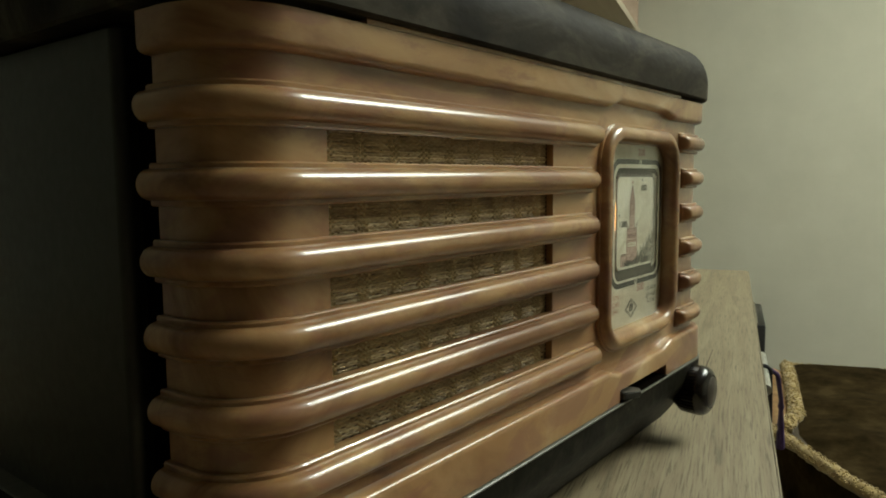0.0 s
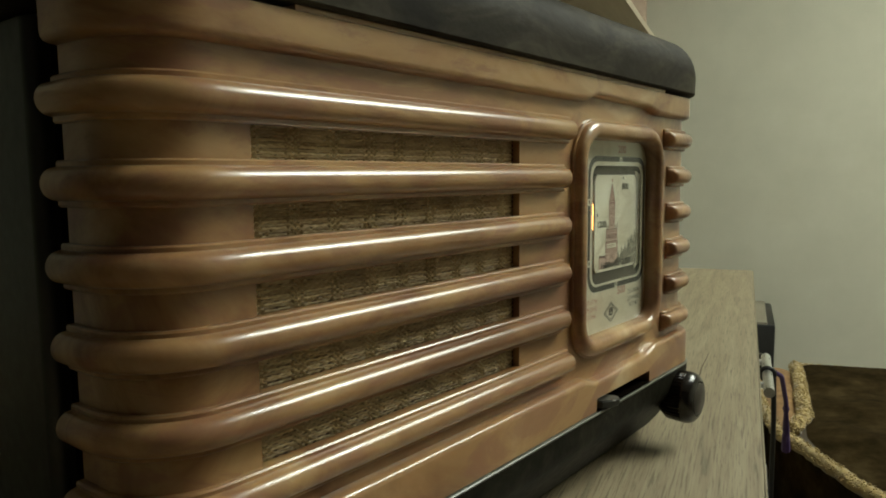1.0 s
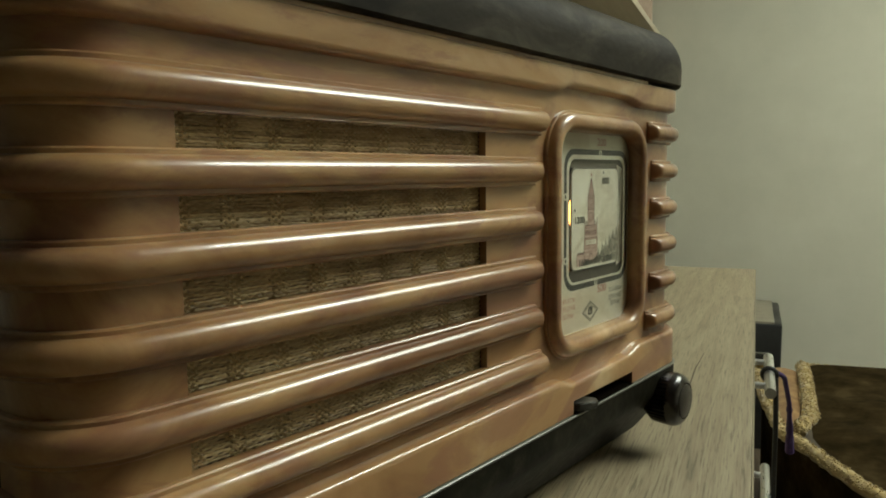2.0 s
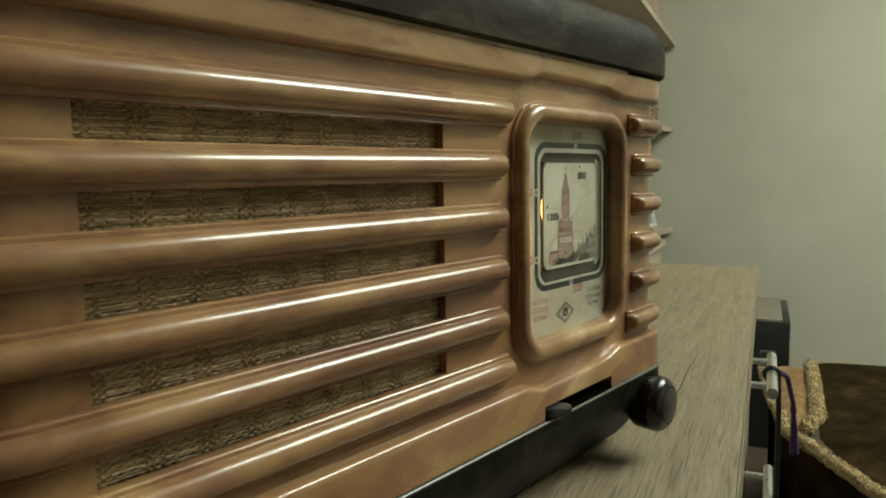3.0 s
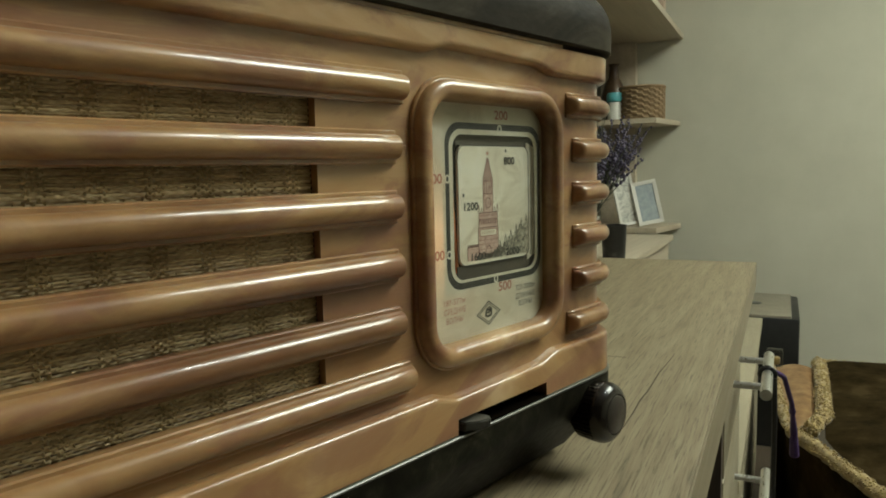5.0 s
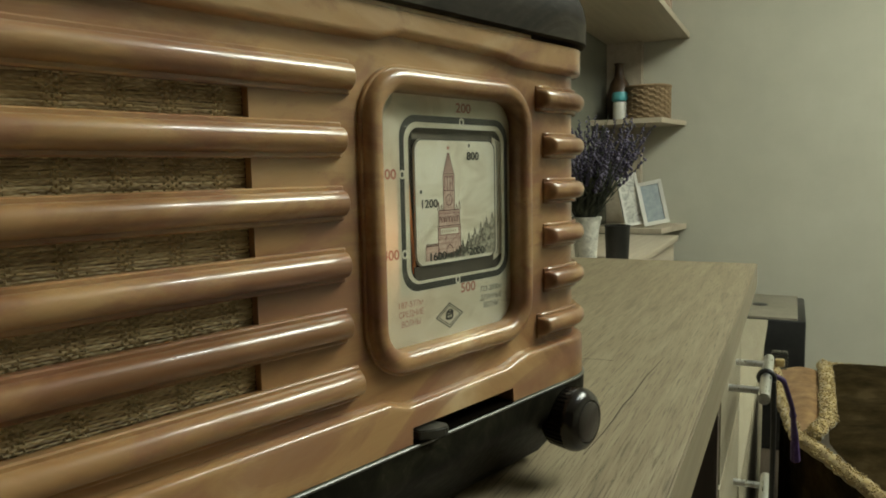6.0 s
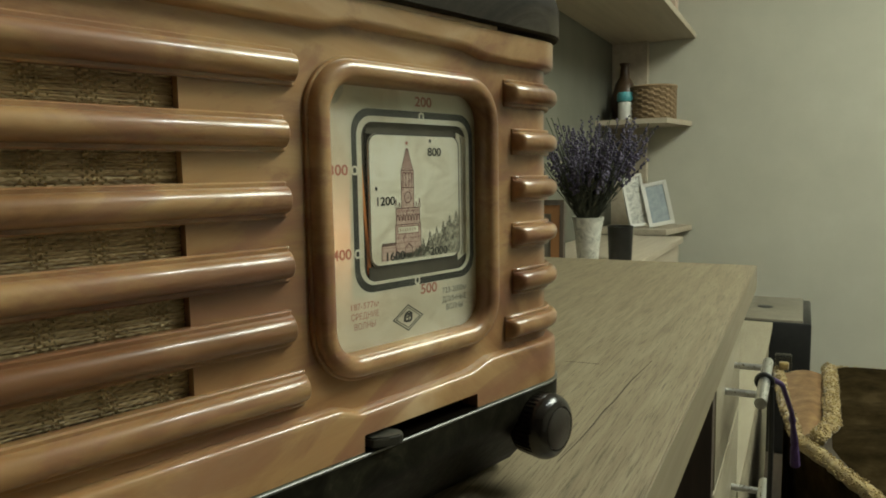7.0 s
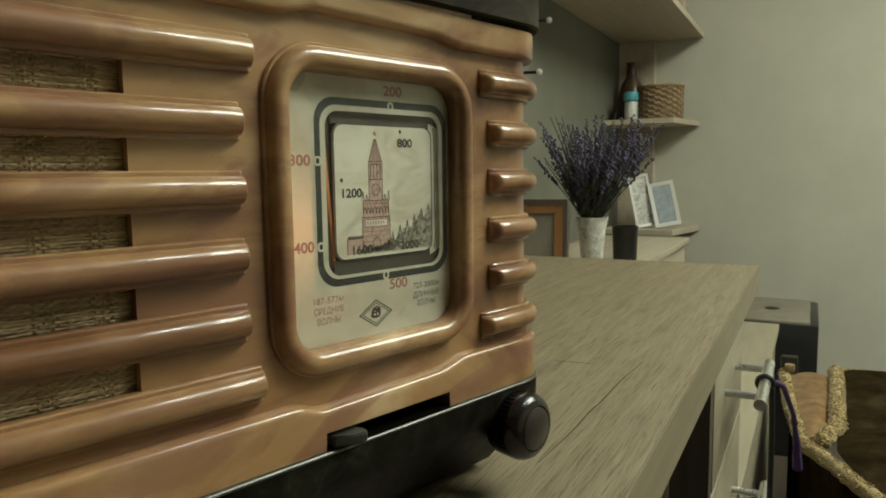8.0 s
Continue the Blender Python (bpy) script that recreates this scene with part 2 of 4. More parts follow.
def at(u, v, z, turn=0.0):
    return ROOM @ pose(u, v, z, 0, 0, turn)


def box(bm, lo, hi, bevel=0.0, seg=2):
    size = [b - a for a, b in zip(lo, hi)]
    mid = [(a + b) / 2 for a, b in zip(lo, hi)]
    made = bmesh.ops.create_cube(bm, size=1.0, matrix=Matrix.Translation(mid) @ Matrix.Diagonal((*size, 1)))["verts"]
    if bevel:
        edges = list({e for v in made for e in v.link_edges})
        bmesh.ops.bevel(bm, geom=edges, offset=bevel, segments=seg, affect="EDGES", profile=0.5)
    return bm


def loft(bm, rings, loop=True, caps=True, around=False):
    """Skins rings of points. loop: each ring is closed. around: the last ring joins the first."""
    vs = [[bm.verts.new(p) for p in ring] for ring in rings]
    n = len(vs[0])
    pairs = list(zip(vs, vs[1:])) + ([(vs[-1], vs[0])] if around else [])
    for a, b in pairs:
        for i in range(n if loop else n - 1):
            j = (i + 1) % n
            bm.faces.new((a[i], a[j], b[j], b[i]))
    if caps and loop and not around:
        bm.faces.new(vs[0])
        bm.faces.new(vs[-1])
    return bm


def lathe(bm, profile, seg=32, m=None):
    """Turns a profile of (radius, height) round z."""
    m = m or Matrix()
    rings = []
    for r, h in profile:
        rings.append([m @ Vector((r * math.cos(2 * math.pi * i / seg), r * math.sin(2 * math.pi * i / seg), h)) for i in range(seg)])
    return loft(bm, rings)


def tube(bm, points, radius, seg=8, ends=True):
    """A round bar through points; radius may be a number or one for each point."""
    pts = [Vector(p) for p in points]
    rad = radius if isinstance(radius, (list, tuple)) else [radius] * len(pts)
    rings = []
    for i, p in enumerate(pts):
        d = (pts[min(i + 1, len(pts) - 1)] - pts[max(i - 1, 0)]).normalized()
        a = d.orthogonal().normalized() if abs(d.z) > 0.9 else d.cross(Vector((0, 0, 1))).normalized()
        b = d.cross(a)
        rings.append([p + rad[i] * (math.cos(2 * math.pi * k / seg) * a + math.sin(2 * math.pi * k / seg) * b) for k in range(seg)])
    return loft(bm, rings, caps=ends)


def unit_ball():
    bm = bmesh.new()
    bmesh.ops.create_icosphere(bm, subdivisions=1, radius=1.0)
    shape = [v.co.copy() for v in bm.verts], [[v.index for v in f.verts] for f in bm.faces]
    bm.free()
    return shape


BALL = unit_ball()


def dab(bm, centre, radius):
    """A small ball added to a mesh."""
    vs = [bm.verts.new(centre + c * radius) for c in BALL[0]]
    for f in BALL[1]:
        bm.faces.new([vs[i] for i in f])


def strokes(bm, lines, width, y):
    """Printed pen strokes: thin flat strips from point to point in the plane y."""
    for pts in lines:
        for (xa, za), (xb, zb) in zip(pts, pts[1:]):
            d = math.hypot(xb - xa, zb - za) or 1.0
            nx, nz = -(zb - za) / d * width / 2, (xb - xa) / d * width / 2
            bm.faces.new([bm.verts.new(c) for c in ((xa + nx, y, za + nz), (xb + nx, y, zb + nz), (xb - nx, y, zb - nz), (xa - nx, y, za - nz))])
    return bm


def fills(bm, shapes, y):
    for pts in shapes:
        bm.faces.new([bm.verts.new((x, y, z)) for x, z in pts])
    return bm


def rounded_rect(cx, cz, hx, hz, r, seg=8):
    """Points and outward normals of a rounded rectangle, anticlockwise."""
    out = []
    for sx, sz, a0 in ((1, 1, 0), (-1, 1, 90), (-1, -1, 180), (1, -1, 270)):
        for k in range(seg + 1):
            a = radians(a0 + 90 * k / seg)
            out.append(((cx + sx * (hx - r) + r * math.cos(a), cz + sz * (hz - r) + r * math.sin(a)), (math.cos(a), math.sin(a))))
    return out


def lettering(name, text, x, z, height, material, parent, y, width=None, align="CENTER", bold=0):
    """Printed characters as a flat mesh in the plane y, facing -y."""
    cu = bpy.data.curves.new(name, "FONT")
    cu.body, cu.size, cu.align_x, cu.align_y = text, height / 0.7, align, "CENTER"
    cu.offset = height * 0.03 * bold
    tmp = bpy.data.objects.new(name, cu)
    me = bpy.data.meshes.new_from_object(tmp)
    bpy.data.objects.remove(tmp)
    bpy.data.curves.remove(cu)
    me.name = name
    xs = [v.co.x for v in me.vertices]
    k = 1.0 if not width else width / (max(xs) - min(xs))
    for v in me.vertices:
        v.co = Vector((x + v.co.x * k, y, z + v.co.y))
    me.materials.clear()
    me.materials.append(material)
    ob = new(name, me)
    ob.parent = parent
    return ob


# ---- the setting ----
def slab(name, lo, hi, material, label, category):
    ob = part(name, box(bmesh.new(), lo, hi), material, None, label, smooth=0)
    ob.matrix_world = ROOM
    return tagged(ob, label, category, kind="structure")


slab("floor", (-3.0, -3.0, FLOOR - 0.1), (2.3, 0.8, FLOOR), FLOORING, "dark brown wooden floor of the room", "floor")
slab("ceiling", (-3.0, -3.0, CEILING), (2.3, 0.8, CEILING + 0.1), CEIL, "plain white painted ceiling", "ceiling")
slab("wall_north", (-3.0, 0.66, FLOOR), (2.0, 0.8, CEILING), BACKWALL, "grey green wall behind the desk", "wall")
slab("wall_east", (2.0, -3.0, FLOOR), (2.14, 0.66, CEILING), WALLPAPER, "pale beige papered wall with fine texture", "wall")
slab("wall_south", (-3.0, -3.14, FLOOR), (2.0, -3.0, CEILING), WALLPAPER, "pale beige papered wall", "wall")
# out of view; darkened so little light bounces onto the radio's left
slab("wall_west", (-3.14, -3.0, FLOOR), (-3.0, 0.66, CEILING), DARK_WOOD, "unseen wall, made dark brown to cut bounce light", "wall")
slab("baseboard", (1.985, -3.0, FLOOR), (1.999, 0.65, FLOOR + 0.07), SHELF, "pale wooden baseboard along the wall", "baseboard")


# ---- the radio ----
XL, XR, R = -0.028, 0.2695, 0.0175     # sides of the front panel and the radius of its upright corners
Y_END = 0.026                         # where the panel's wrapped sides meet the dark cabinet
Z_BASE, Z_LID = 0.0405, 0.1725
RAILS = [0.1512 - 0.01735 * k for k in range(6)]
RAIL_H = 0.0098
SLOT_X = (0.0, 0.1075)
DIAL = (0.1844, 0.1092)


def plan(x0=None, x1=None, steps=10):
    """Stations (x, y, nx, ny) along the front from the left side round to the right side, or from x0, to x1."""
    out = []
    if x0 is None:
        out.append((XL, Y_END, -1, 0))
        for k in range(steps + 1):
            a = radians(180 + 90 * k / steps)
            out.append((XL + R + R * math.cos(a), R + R * math.sin(a), math.cos(a), math.sin(a)))
        start = XL + R
    else:
        start = x0
        out.append((x0, 0, 0, -1))
    stop = XR - R if x1 is None else x1
    n = max(2, int((stop - start) / 0.012))
    for k in range(1, n):
        out.append((start + (stop - start) * k / n, 0, 0, -1))
    if x1 is None:
        for k in range(steps + 1):
            a = radians(270 + 90 * k / steps)
            out.append((XR - R + R * math.cos(a), R + R * math.sin(a), math.cos(a), math.sin(a)))
        out.append((XR, Y_END, 1, 0))
    else:
        out.append((x1, 0, 0, -1))
    return out


def swept(stations, profile):
    """A mesh that carries a profile of (outward, z) along stations; profile may depend on the station."""
    rings = []
    for x, y, nx, ny in stations:
        pr = profile(x, y) if callable(profile) else profile
        rings.append([(x + nx * d, y + ny * d, z) for d, z in pr])
    return loft(bmesh.new(), rings)


def pierced_shell(stations, zs, hole, thick):
    """A shell along stations and heights, left open where hole(x, z) holds at a cell's middle."""
    bm = bmesh.new()
    front = [[bm.verts.new((x, y, z)) for z in zs] for x, y, nx, ny in stations]
    back = [[bm.verts.new((x - nx * thick, y - ny * thick, z)) for z in zs] for x, y, nx, ny in stations]
    ni, nj = len(stations) - 1, len(zs) - 1
    solid = {}
    for i in range(ni):
        for j in range(nj):
            a, b = stations[i], stations[i + 1]
            solid[i, j] = not (abs(a[1]) < 1e-6 and abs(b[1]) < 1e-6 and hole((a[0] + b[0]) / 2, (zs[j] + zs[j + 1]) / 2))
    for (i, j), s in solid.items():
        if not s:
            continue
        for g in (front, back):
            bm.faces.new((g[i][j], g[i + 1][j], g[i + 1][j + 1], g[i][j + 1]))
        for di, dj, p, q in ((-1, 0, (i, j), (i, j + 1)), (1, 0, (i + 1, j), (i + 1, j + 1)), (0, -1, (i, j), (i + 1, j)), (0, 1, (i, j + 1), (i + 1, j + 1))):
            if not solid.get((i + di, j + dj), False):
                bm.faces.new((front[p[0]][p[1]], front[q[0]][q[1]], back[q[0]][q[1]], back[p[0]][p[1]]))
    loose = [v for v in bm.verts if not v.link_faces]
    bmesh.ops.delete(bm, geom=loose, context="VERTS")
    return bm


SLOTS = [(RAILS[k + 1] + 0.0046, RAILS[k] - 0.0046) for k in range(5)]
NOTCH = (0.158, 0.2101, 0.0405, 0.0458)
HX, HZ = 0.0338, 0.0396               # the dial's opening, half width and half height


def panel_hole(x, z):
    if SLOT_X[0] < x < SLOT_X[1] and any(a < z < b for a, b in SLOTS):
        return True
    if abs(x - DIAL[0]) < HX + 0.002 and abs(z - DIAL[1]) < HZ + 0.002:
        return True
    if NOTCH[0] < x < NOTCH[1] and NOTCH[2] < z < NOTCH[3]:
        return True
    return 0.2235 < x < 0.2400 and z < 0.0421


def panel_stations():
    cuts = [SLOT_X[0], SLOT_X[1], NOTCH[0], NOTCH[1], DIAL[0] - HX - 0.002, DIAL[0] + HX + 0.002, 0.2235, 0.2400]
    st = plan()
    for c in cuts:
        st = [s for s in st if not (abs(s[1]) < 1e-6 and abs(s[0] - c) < 0.003)]
    flat = [(c, 0, 0, -1) for c in cuts]
    first = [s for s in st if s[0] < 0.05 and s[1] > 1e-6]
    last = [s for s in st if s[0] > 0.2 and s[1] > 1e-6]
    middle = sorted([s for s in st if s[1] <= 1e-6] + flat)
    return first + middle + last


radio = thing("radio", Matrix(), "vintage table radio of marbled caramel plastic with dark lid and base", "radio")

zs = sorted({Z_BASE, 0.0421, NOTCH[3], 0.055, DIAL[1] - HZ - 0.002, DIAL[1] + HZ + 0.002, 0.165, 0.1718, *[z for s in SLOTS for z in s]})
part("front_panel", pierced_shell(panel_stations(), zs, panel_hole, 0.0026), CARAMEL, radio, "marbled caramel plastic front with slots")

# rails: a half round on two small ledges
RAIL_PROFILE = [(-0.0008, -RAIL_H / 2), (0.0014, -RAIL_H / 2), (0.0018, -RAIL_H / 2 + 0.0004), (0.0018, -0.0036), (0.0023, -0.0035)]
RAIL_PROFILE += [(0.0020 + 0.0032 * math.cos(radians(a)), 0.0035 * math.sin(radians(a))) for a in range(-80, 81, 8)]
RAIL_PROFILE += [(0.0023, 0.0035), (0.0018, 0.0036), (0.0018, RAIL_H / 2 - 0.0004), (0.0014, RAIL_H / 2), (-0.0008, RAIL_H / 2)]


def rail(z, x0, x1):
    """A rail from the wrapped side to x1, or from x0 to the other side; its free end rises from the panel in a short slope."""
    rise = ((0.0, 0.26), (0.0008, 0.58), (0.0016, 0.82), (0.0026, 0.96), (0.0034, 1.0))
    st = plan(x0, x1)
    if x1 is not None:
        st = [s for s in st[:-1] if s[0] < x1 - 0.0036 * 0.4 - 0.0004] + [(x1 - 0.4 * d, 0, 0, -1) for d, k in reversed(rise)]
    else:
        st = [(x0 + d, 0, 0, -1) for d, k in rise] + [s for s in st[1:] if s[0] > x0 + 0.0038]

    def profile(x, y):
        k = 1.0
        if y < 1e-6:
            far = (x1 - x) / 0.4 if x1 is not None else x - x0
            k = np.interp(far, [d for d, q in rise], [q for d, q in rise])
        if x1 is not None:
            k = max(k, 0.55)
        return [(d * k if d > 0 else d, z + h * (0.94 + 0.06 * k)) for d, h in RAIL_PROFILE]
    return swept(st, profile)


for k, z in enumerate(RAILS):
    edge = k in (0, 5)
    part("rail", rail(z, None, 0.1398 if edge else 0.1362), CARAMEL, radio, smooth=28)
    part("rail", rail(z, 0.2315 if edge else 0.2362, None), CARAMEL, radio, smooth=28)


def eased(x, a, b):
    t = min(1, max(0, (x - a) / (b - a)))
    return t * t * (3 - 2 * t)


def band_step(x):
    return eased(x, 0.1480, 0.1590) * (1 - eased(x, 0.2060, 0.2210))


def band_stations():
    st = plan()
    extra = [(0.1480 + 0.001 * k, 0, 0, -1) for k in range(12)] + [(0.2060 + 0.001 * k, 0, 0, -1) for k in range(16)]
    first = [s for s in st if s[0] < 0.05 and s[1] > 1e-6]
    last = [s for s in st if s[0] > 0.2 and s[1] > 1e-6]
    mid = [s for s in st if s[1] <= 1e-6 and not (0.146 < s[0] < 0.160) and not (0.205 < s[0] < 0.222)]
    return first + sorted(mid + extra) + last


def upper_band(x, y):
    z = 0.1630 - 0.0010 * eased(x, 0.15, 0.22) + (0.0024 * band_step(x) if y < 1e-6 else 0)
    return [(-0.0008, z - 0.0007), (0.0015, z - 0.0005), (0.0027, z - 0.0001), (0.0033, z + 0.0006), (0.0035, z + 0.0018), (0.0035, 0.1716), (-0.0008, 0.1716)]


def lower_band(x, y):
    z = 0.0552 + 0.0012 * eased(x, 0.15, 0.22) - (0.0028 * band_step(x) if y < 1e-6 else 0)
    lo = NOTCH[3] if (y < 1e-6 and NOTCH[0] - 1e-5 < x < NOTCH[1] + 1e-5) else Z_BASE + 0.0002
    return [(-0.0008, lo), (0.0043, lo), (0.0043, z - 0.0018), (0.0041, z - 0.0006), (0.0034, z + 0.0001), (0.0015, z + 0.0005), (-0.0008, z + 0.0007)]


part("upper_band", swept(band_stations(), upper_band), CARAMEL, radio)


def lower_stations():
    st = [s for s in band_stations() if not (s[1] <= 1e-6 and min(abs(s[0] - NOTCH[0]), abs(s[0] - NOTCH[1])) < 0.0006)]
    cuts = [(NOTCH[0] - 0.0002, 0, 0, -1), (NOTCH[0], 0, 0, -1), (NOTCH[1], 0, 0, -1), (NOTCH[1] + 0.0002, 0, 0, -1)]
    first = [s for s in st if s[0] < 0.05 and s[1] > 1e-6]
    last = [s for s in st if s[0] > 0.2 and s[1] > 1e-6]
    return first + sorted([s for s in st if s[1] <= 1e-6] + cuts) + last


part("lower_band", swept(lower_stations(), lower_band), CARAMEL, radio)

# dial surround: a fat half-round ring with a small outer ledge
ring = []
for (px, pz), (nx, nz) in rounded_rect(*DIAL, HX, HZ, 0.0090, 9):
    pr = [(0.0078, 0.0005), (0.0078, -0.0010), (0.0075, -0.0013), (0.0069, -0.0013)]
    pr += [(0.0035 + 0.0033 * math.cos(radians(a)), -0.0014 - 0.0031 * math.sin(radians(a))) for a in range(6, 175, 12)]
    pr += [(0.0, 0.0030), (0.0004, 0.0048), (0.0030, 0.0048), (0.0040, 0.0005)]
    ring.append([(px + nx * d, y, pz + nz * d) for d, y in pr])
part("dial_surround", loft(bmesh.new(), ring, around=True), CARAMEL, radio, "raised rounded caramel plastic ring")

# dial: printed card with a rounded window and a picture plate behind it
Y_CARD, Y_PLATE = 0.0026, 0.0036
WIN = (0.1897, 0.1142, 0.0239, 0.0245, 0.0048)       # window centre, half sizes and corner
FRAME_OUT = (0.1895, 0.1146, 0.0276, 0.0280, 0.0072)


def flat_ring(outer, inner, y, thick):
    bm = bmesh.new()
    a = [p for p, n in rounded_rect(*outer)]
    b = [p for p, n in rounded_rect(*inner)]
    rings = [[(ox, y, oz), (ix, y, iz), (ix, y + thick, iz), (ox, y + thick, oz)] for (ox, oz), (ix, iz) in zip(a, b)]
    return loft(bm, rings, around=True)


def flat_plate(spec, y, thick):
    pts = [p for p, n in rounded_rect(*spec)]
    return loft(bmesh.new(), [[(x, y, z) for x, z in pts], [(x, y + thick, z) for x, z in pts]])


def sheet_ring(outer, inner, y, lip):
    """A sheet with a window whose cut edge turns back by lip."""
    a = [p for p, n in rounded_rect(*outer)]
    b = [p for p, n in rounded_rect(*inner)]
    return loft(bmesh.new(), [[(ox, y, oz), (ix, y, iz), (ix, y + lip, iz)] for (ox, oz), (ix, iz) in zip(a, b)], loop=False, around=True)


card = part("dial_card", sheet_ring((*DIAL, HX + 0.0018, HZ + 0.0018, 0.009), WIN, Y_CARD, 0.0004), CARD, radio, "aged cream printed dial card", smooth=0)
part("dial_frame_line", flat_ring(FRAME_OUT, (FRAME_OUT[0], FRAME_OUT[1], 0.0256, 0.0258, 0.0060), Y_CARD - 0.00003, 0.00002), INK_WORN, card, "worn black printed frame", smooth=0)
# back and walls coloured black for the shade inside the dial
part("dial_shade_back", flat_plate((*DIAL, HX + 0.004, HZ + 0.004, 0.006), 0.0260, 0.001), HOLLOW_SHADE, radio, smooth=0)
part("dial_shade_box", flat_ring((*DIAL, HX + 0.005, HZ + 0.005, 0.007), (*DIAL, HX + 0.0035, HZ + 0.0035, 0.006), 0.0050, 0.0215), HOLLOW_SHADE, radio, smooth=0)
part("window_mask", box(bmesh.new(), (0.1600, 0.0050, 0.0880), (0.1688, 0.0053, 0.1410)), MASK, radio, "dull grey brown strip behind the window", smooth=0)
for z0, z1 in ((0.1352, 0.1410), (0.0880, 0.0941)):
    part("window_mask", box(bmesh.new(), (0.1690, 0.0041, z0), (0.2150, 0.0046, z1)), MASK, radio, "dull grey brown strip behind the window", smooth=0)
part("plate_edge", loft(bmesh.new(), [[(x, y, z) for x, z in ((0.2100, 0.0925), (0.2145, 0.0945), (0.2145, 0.1350), (0.2100, 0.1365))] for y in (0.0038, 0.0042)]), PAPER, radio, smooth=0)
part("plate_edge_line", strokes(bmesh.new(), [[(0.2118, 0.0945), (0.2124, 0.0975), (0.2124, 0.1325), (0.2118, 0.1352)]], 0.00035, 0.00375), INK, radio, smooth=0)
PLATE = (0.1901, 0.1146, 0.0208, 0.0207, 0.0038)
plate = part("picture_plate", flat_plate(PLATE, Y_PLATE, 0.0005), PAPER, radio, "cream plate with a printed tower and trees", smooth=0)
part("plate_line", flat_ring((PLATE[0], PLATE[1], 0.0208, 0.0207, 0.0038), (PLATE[0], PLATE[1], 0.0204, 0.0203, 0.0035), Y_PLATE - 0.00004, 0.00002), INK, plate, smooth=0)
yi = Y_CARD - 0.00004
for text, x, z, h, mat_, w in (("200", 0.1927, 0.1456, 0.0030, INK_RED, 0.0078), ("500", 0.1937, 0.0846, 0.0032, INK_RED, 0.0078), ("400", 0.1572, 0.0991, 0.0030, INK_RED, 0.0072), ("300", 0.1566, 0.1240, 0.0030, INK_RED, 0.0072)):
    lettering("scale_number", text, x, z, h, mat_, card, yi, w, bold=1)
yp = Y_PLATE - 0.00003
for text, x, z, h, w in (("800", 0.1985, 0.1297, 0.0026, 0.0066), ("1200", 0.1758, 0.1142, 0.0026, 0.0076), ("1600", 0.1795, 0.0966, 0.0026, 0.0080), ("2000", 0.2000, 0.0966, 0.0026, 0.0084)):
    lettering("scale_number", text, x, z, h, INK, plate, yp - 0.00009, w, bold=1)
for text, x, z, w, ink in (("187-577м", 0.1653, 0.0829, 0.0110, INK_RED), ("СРЕДНИЕ", 0.1655, 0.0798, 0.0112, INK_RED), ("ВОЛНЫ", 0.1653, 0.0767, 0.0086, INK_RED), ("723-2000м", 0.2066, 0.0828, 0.0124, INK), ("ДЛИННЫЕ", 0.2065, 0.0796, 0.0124, INK), ("ВОЛНЫ", 0.2065, 0.0768, 0.0085, INK)):
    lettering("band_name", text, x, z, 0.0019, ink, card, yi, w)
for (x, z) in ((0.1917, 0.1410), (0.1884, 0.0880), (0.1629, 0.1240), (0.1632, 0.0990)):
    bm = flat_ring((x, z, 0.0012, 0.0014, 0.0010), (x, z, 0.0006, 0.0008, 0.0005), Y_CARD - 0.00007, 0.0001)
    part("station_mark", bm, PAPER, card, smooth=0)
for (x, z) in ((0.1966, 0.1334), (0.1722, 0.1183), (0.1855, 0.0961), (0.2058, 0.0962)):
    part("station_dot", flat_plate((x, z, 0.0005, 0.0006, 0.0004), yp, 0.0001), INK, plate, smooth=0)


def diamond(h, w, line):
    bm = bmesh.new()
    cx, cz = 0.1838, 0.0763
    o = [(cx + h, cz), (cx, cz + w), (cx - h, cz), (cx, cz - w)]
    rings = []
    for x, z in o:
        ix, iz = cx + (x - cx) * (1 - line), cz + (z - cz) * (1 - line)
        rings.append([(x, yi, z), (ix, yi, iz), (ix, yi + 0.0001, iz), (x, yi + 0.0001, z)])
    return loft(bm, rings, around=True)


part("maker_mark", diamond(0.0070, 0.0044, 0.10), INK, card, smooth=0)
part("maker_mark", diamond(0.0056, 0.0035, 0.09), INK, card, smooth=0)
part("maker_mark", strokes(bmesh.new(), [[(0.1818, 0.0752), (0.1826, 0.0778), (0.1842, 0.0784), (0.1858, 0.0774)], [(0.1824, 0.0764), (0.1852, 0.0768)], [(0.1838, 0.0748), (0.1842, 0.0778)], [(0.1826, 0.0750), (0.1848, 0.0752), (0.1856, 0.0762)]], 0.0005, yi), INK, card, smooth=0)
part("maker_mark", flat_ring((0.1838, 0.0763, 0.0019, 0.0015, 0.0012), (0.1838, 0.0763, 0.0011, 0.0008, 0.0006), yi, 0.0001), INK, card, smooth=0)


# the printed tower: a pink wash under fine pen work, storey by storey
TX = 0.1857
rng = random.Random(4)
INK_WASH = mottled("tower_wash", [(0.3, (0.56, 0.37, 0.30)), (0.7, (0.64, 0.48, 0.39))], 0.6, scale=500)
STOREYS = ((0.0057, 0.0955, 0.1066), (0.0053, 0.1066, 0.1118), (0.0028, 0.1118, 0.1239))      # half width, foot, head
SPIRE = (0.1239, 0.1309, 0.0026)


def upright(hw, z0, z1, top=None):
    t = hw if top is None else top
    return [(TX - hw, z0), (TX + hw, z0), (TX + t, z1), (TX - t, z1)]


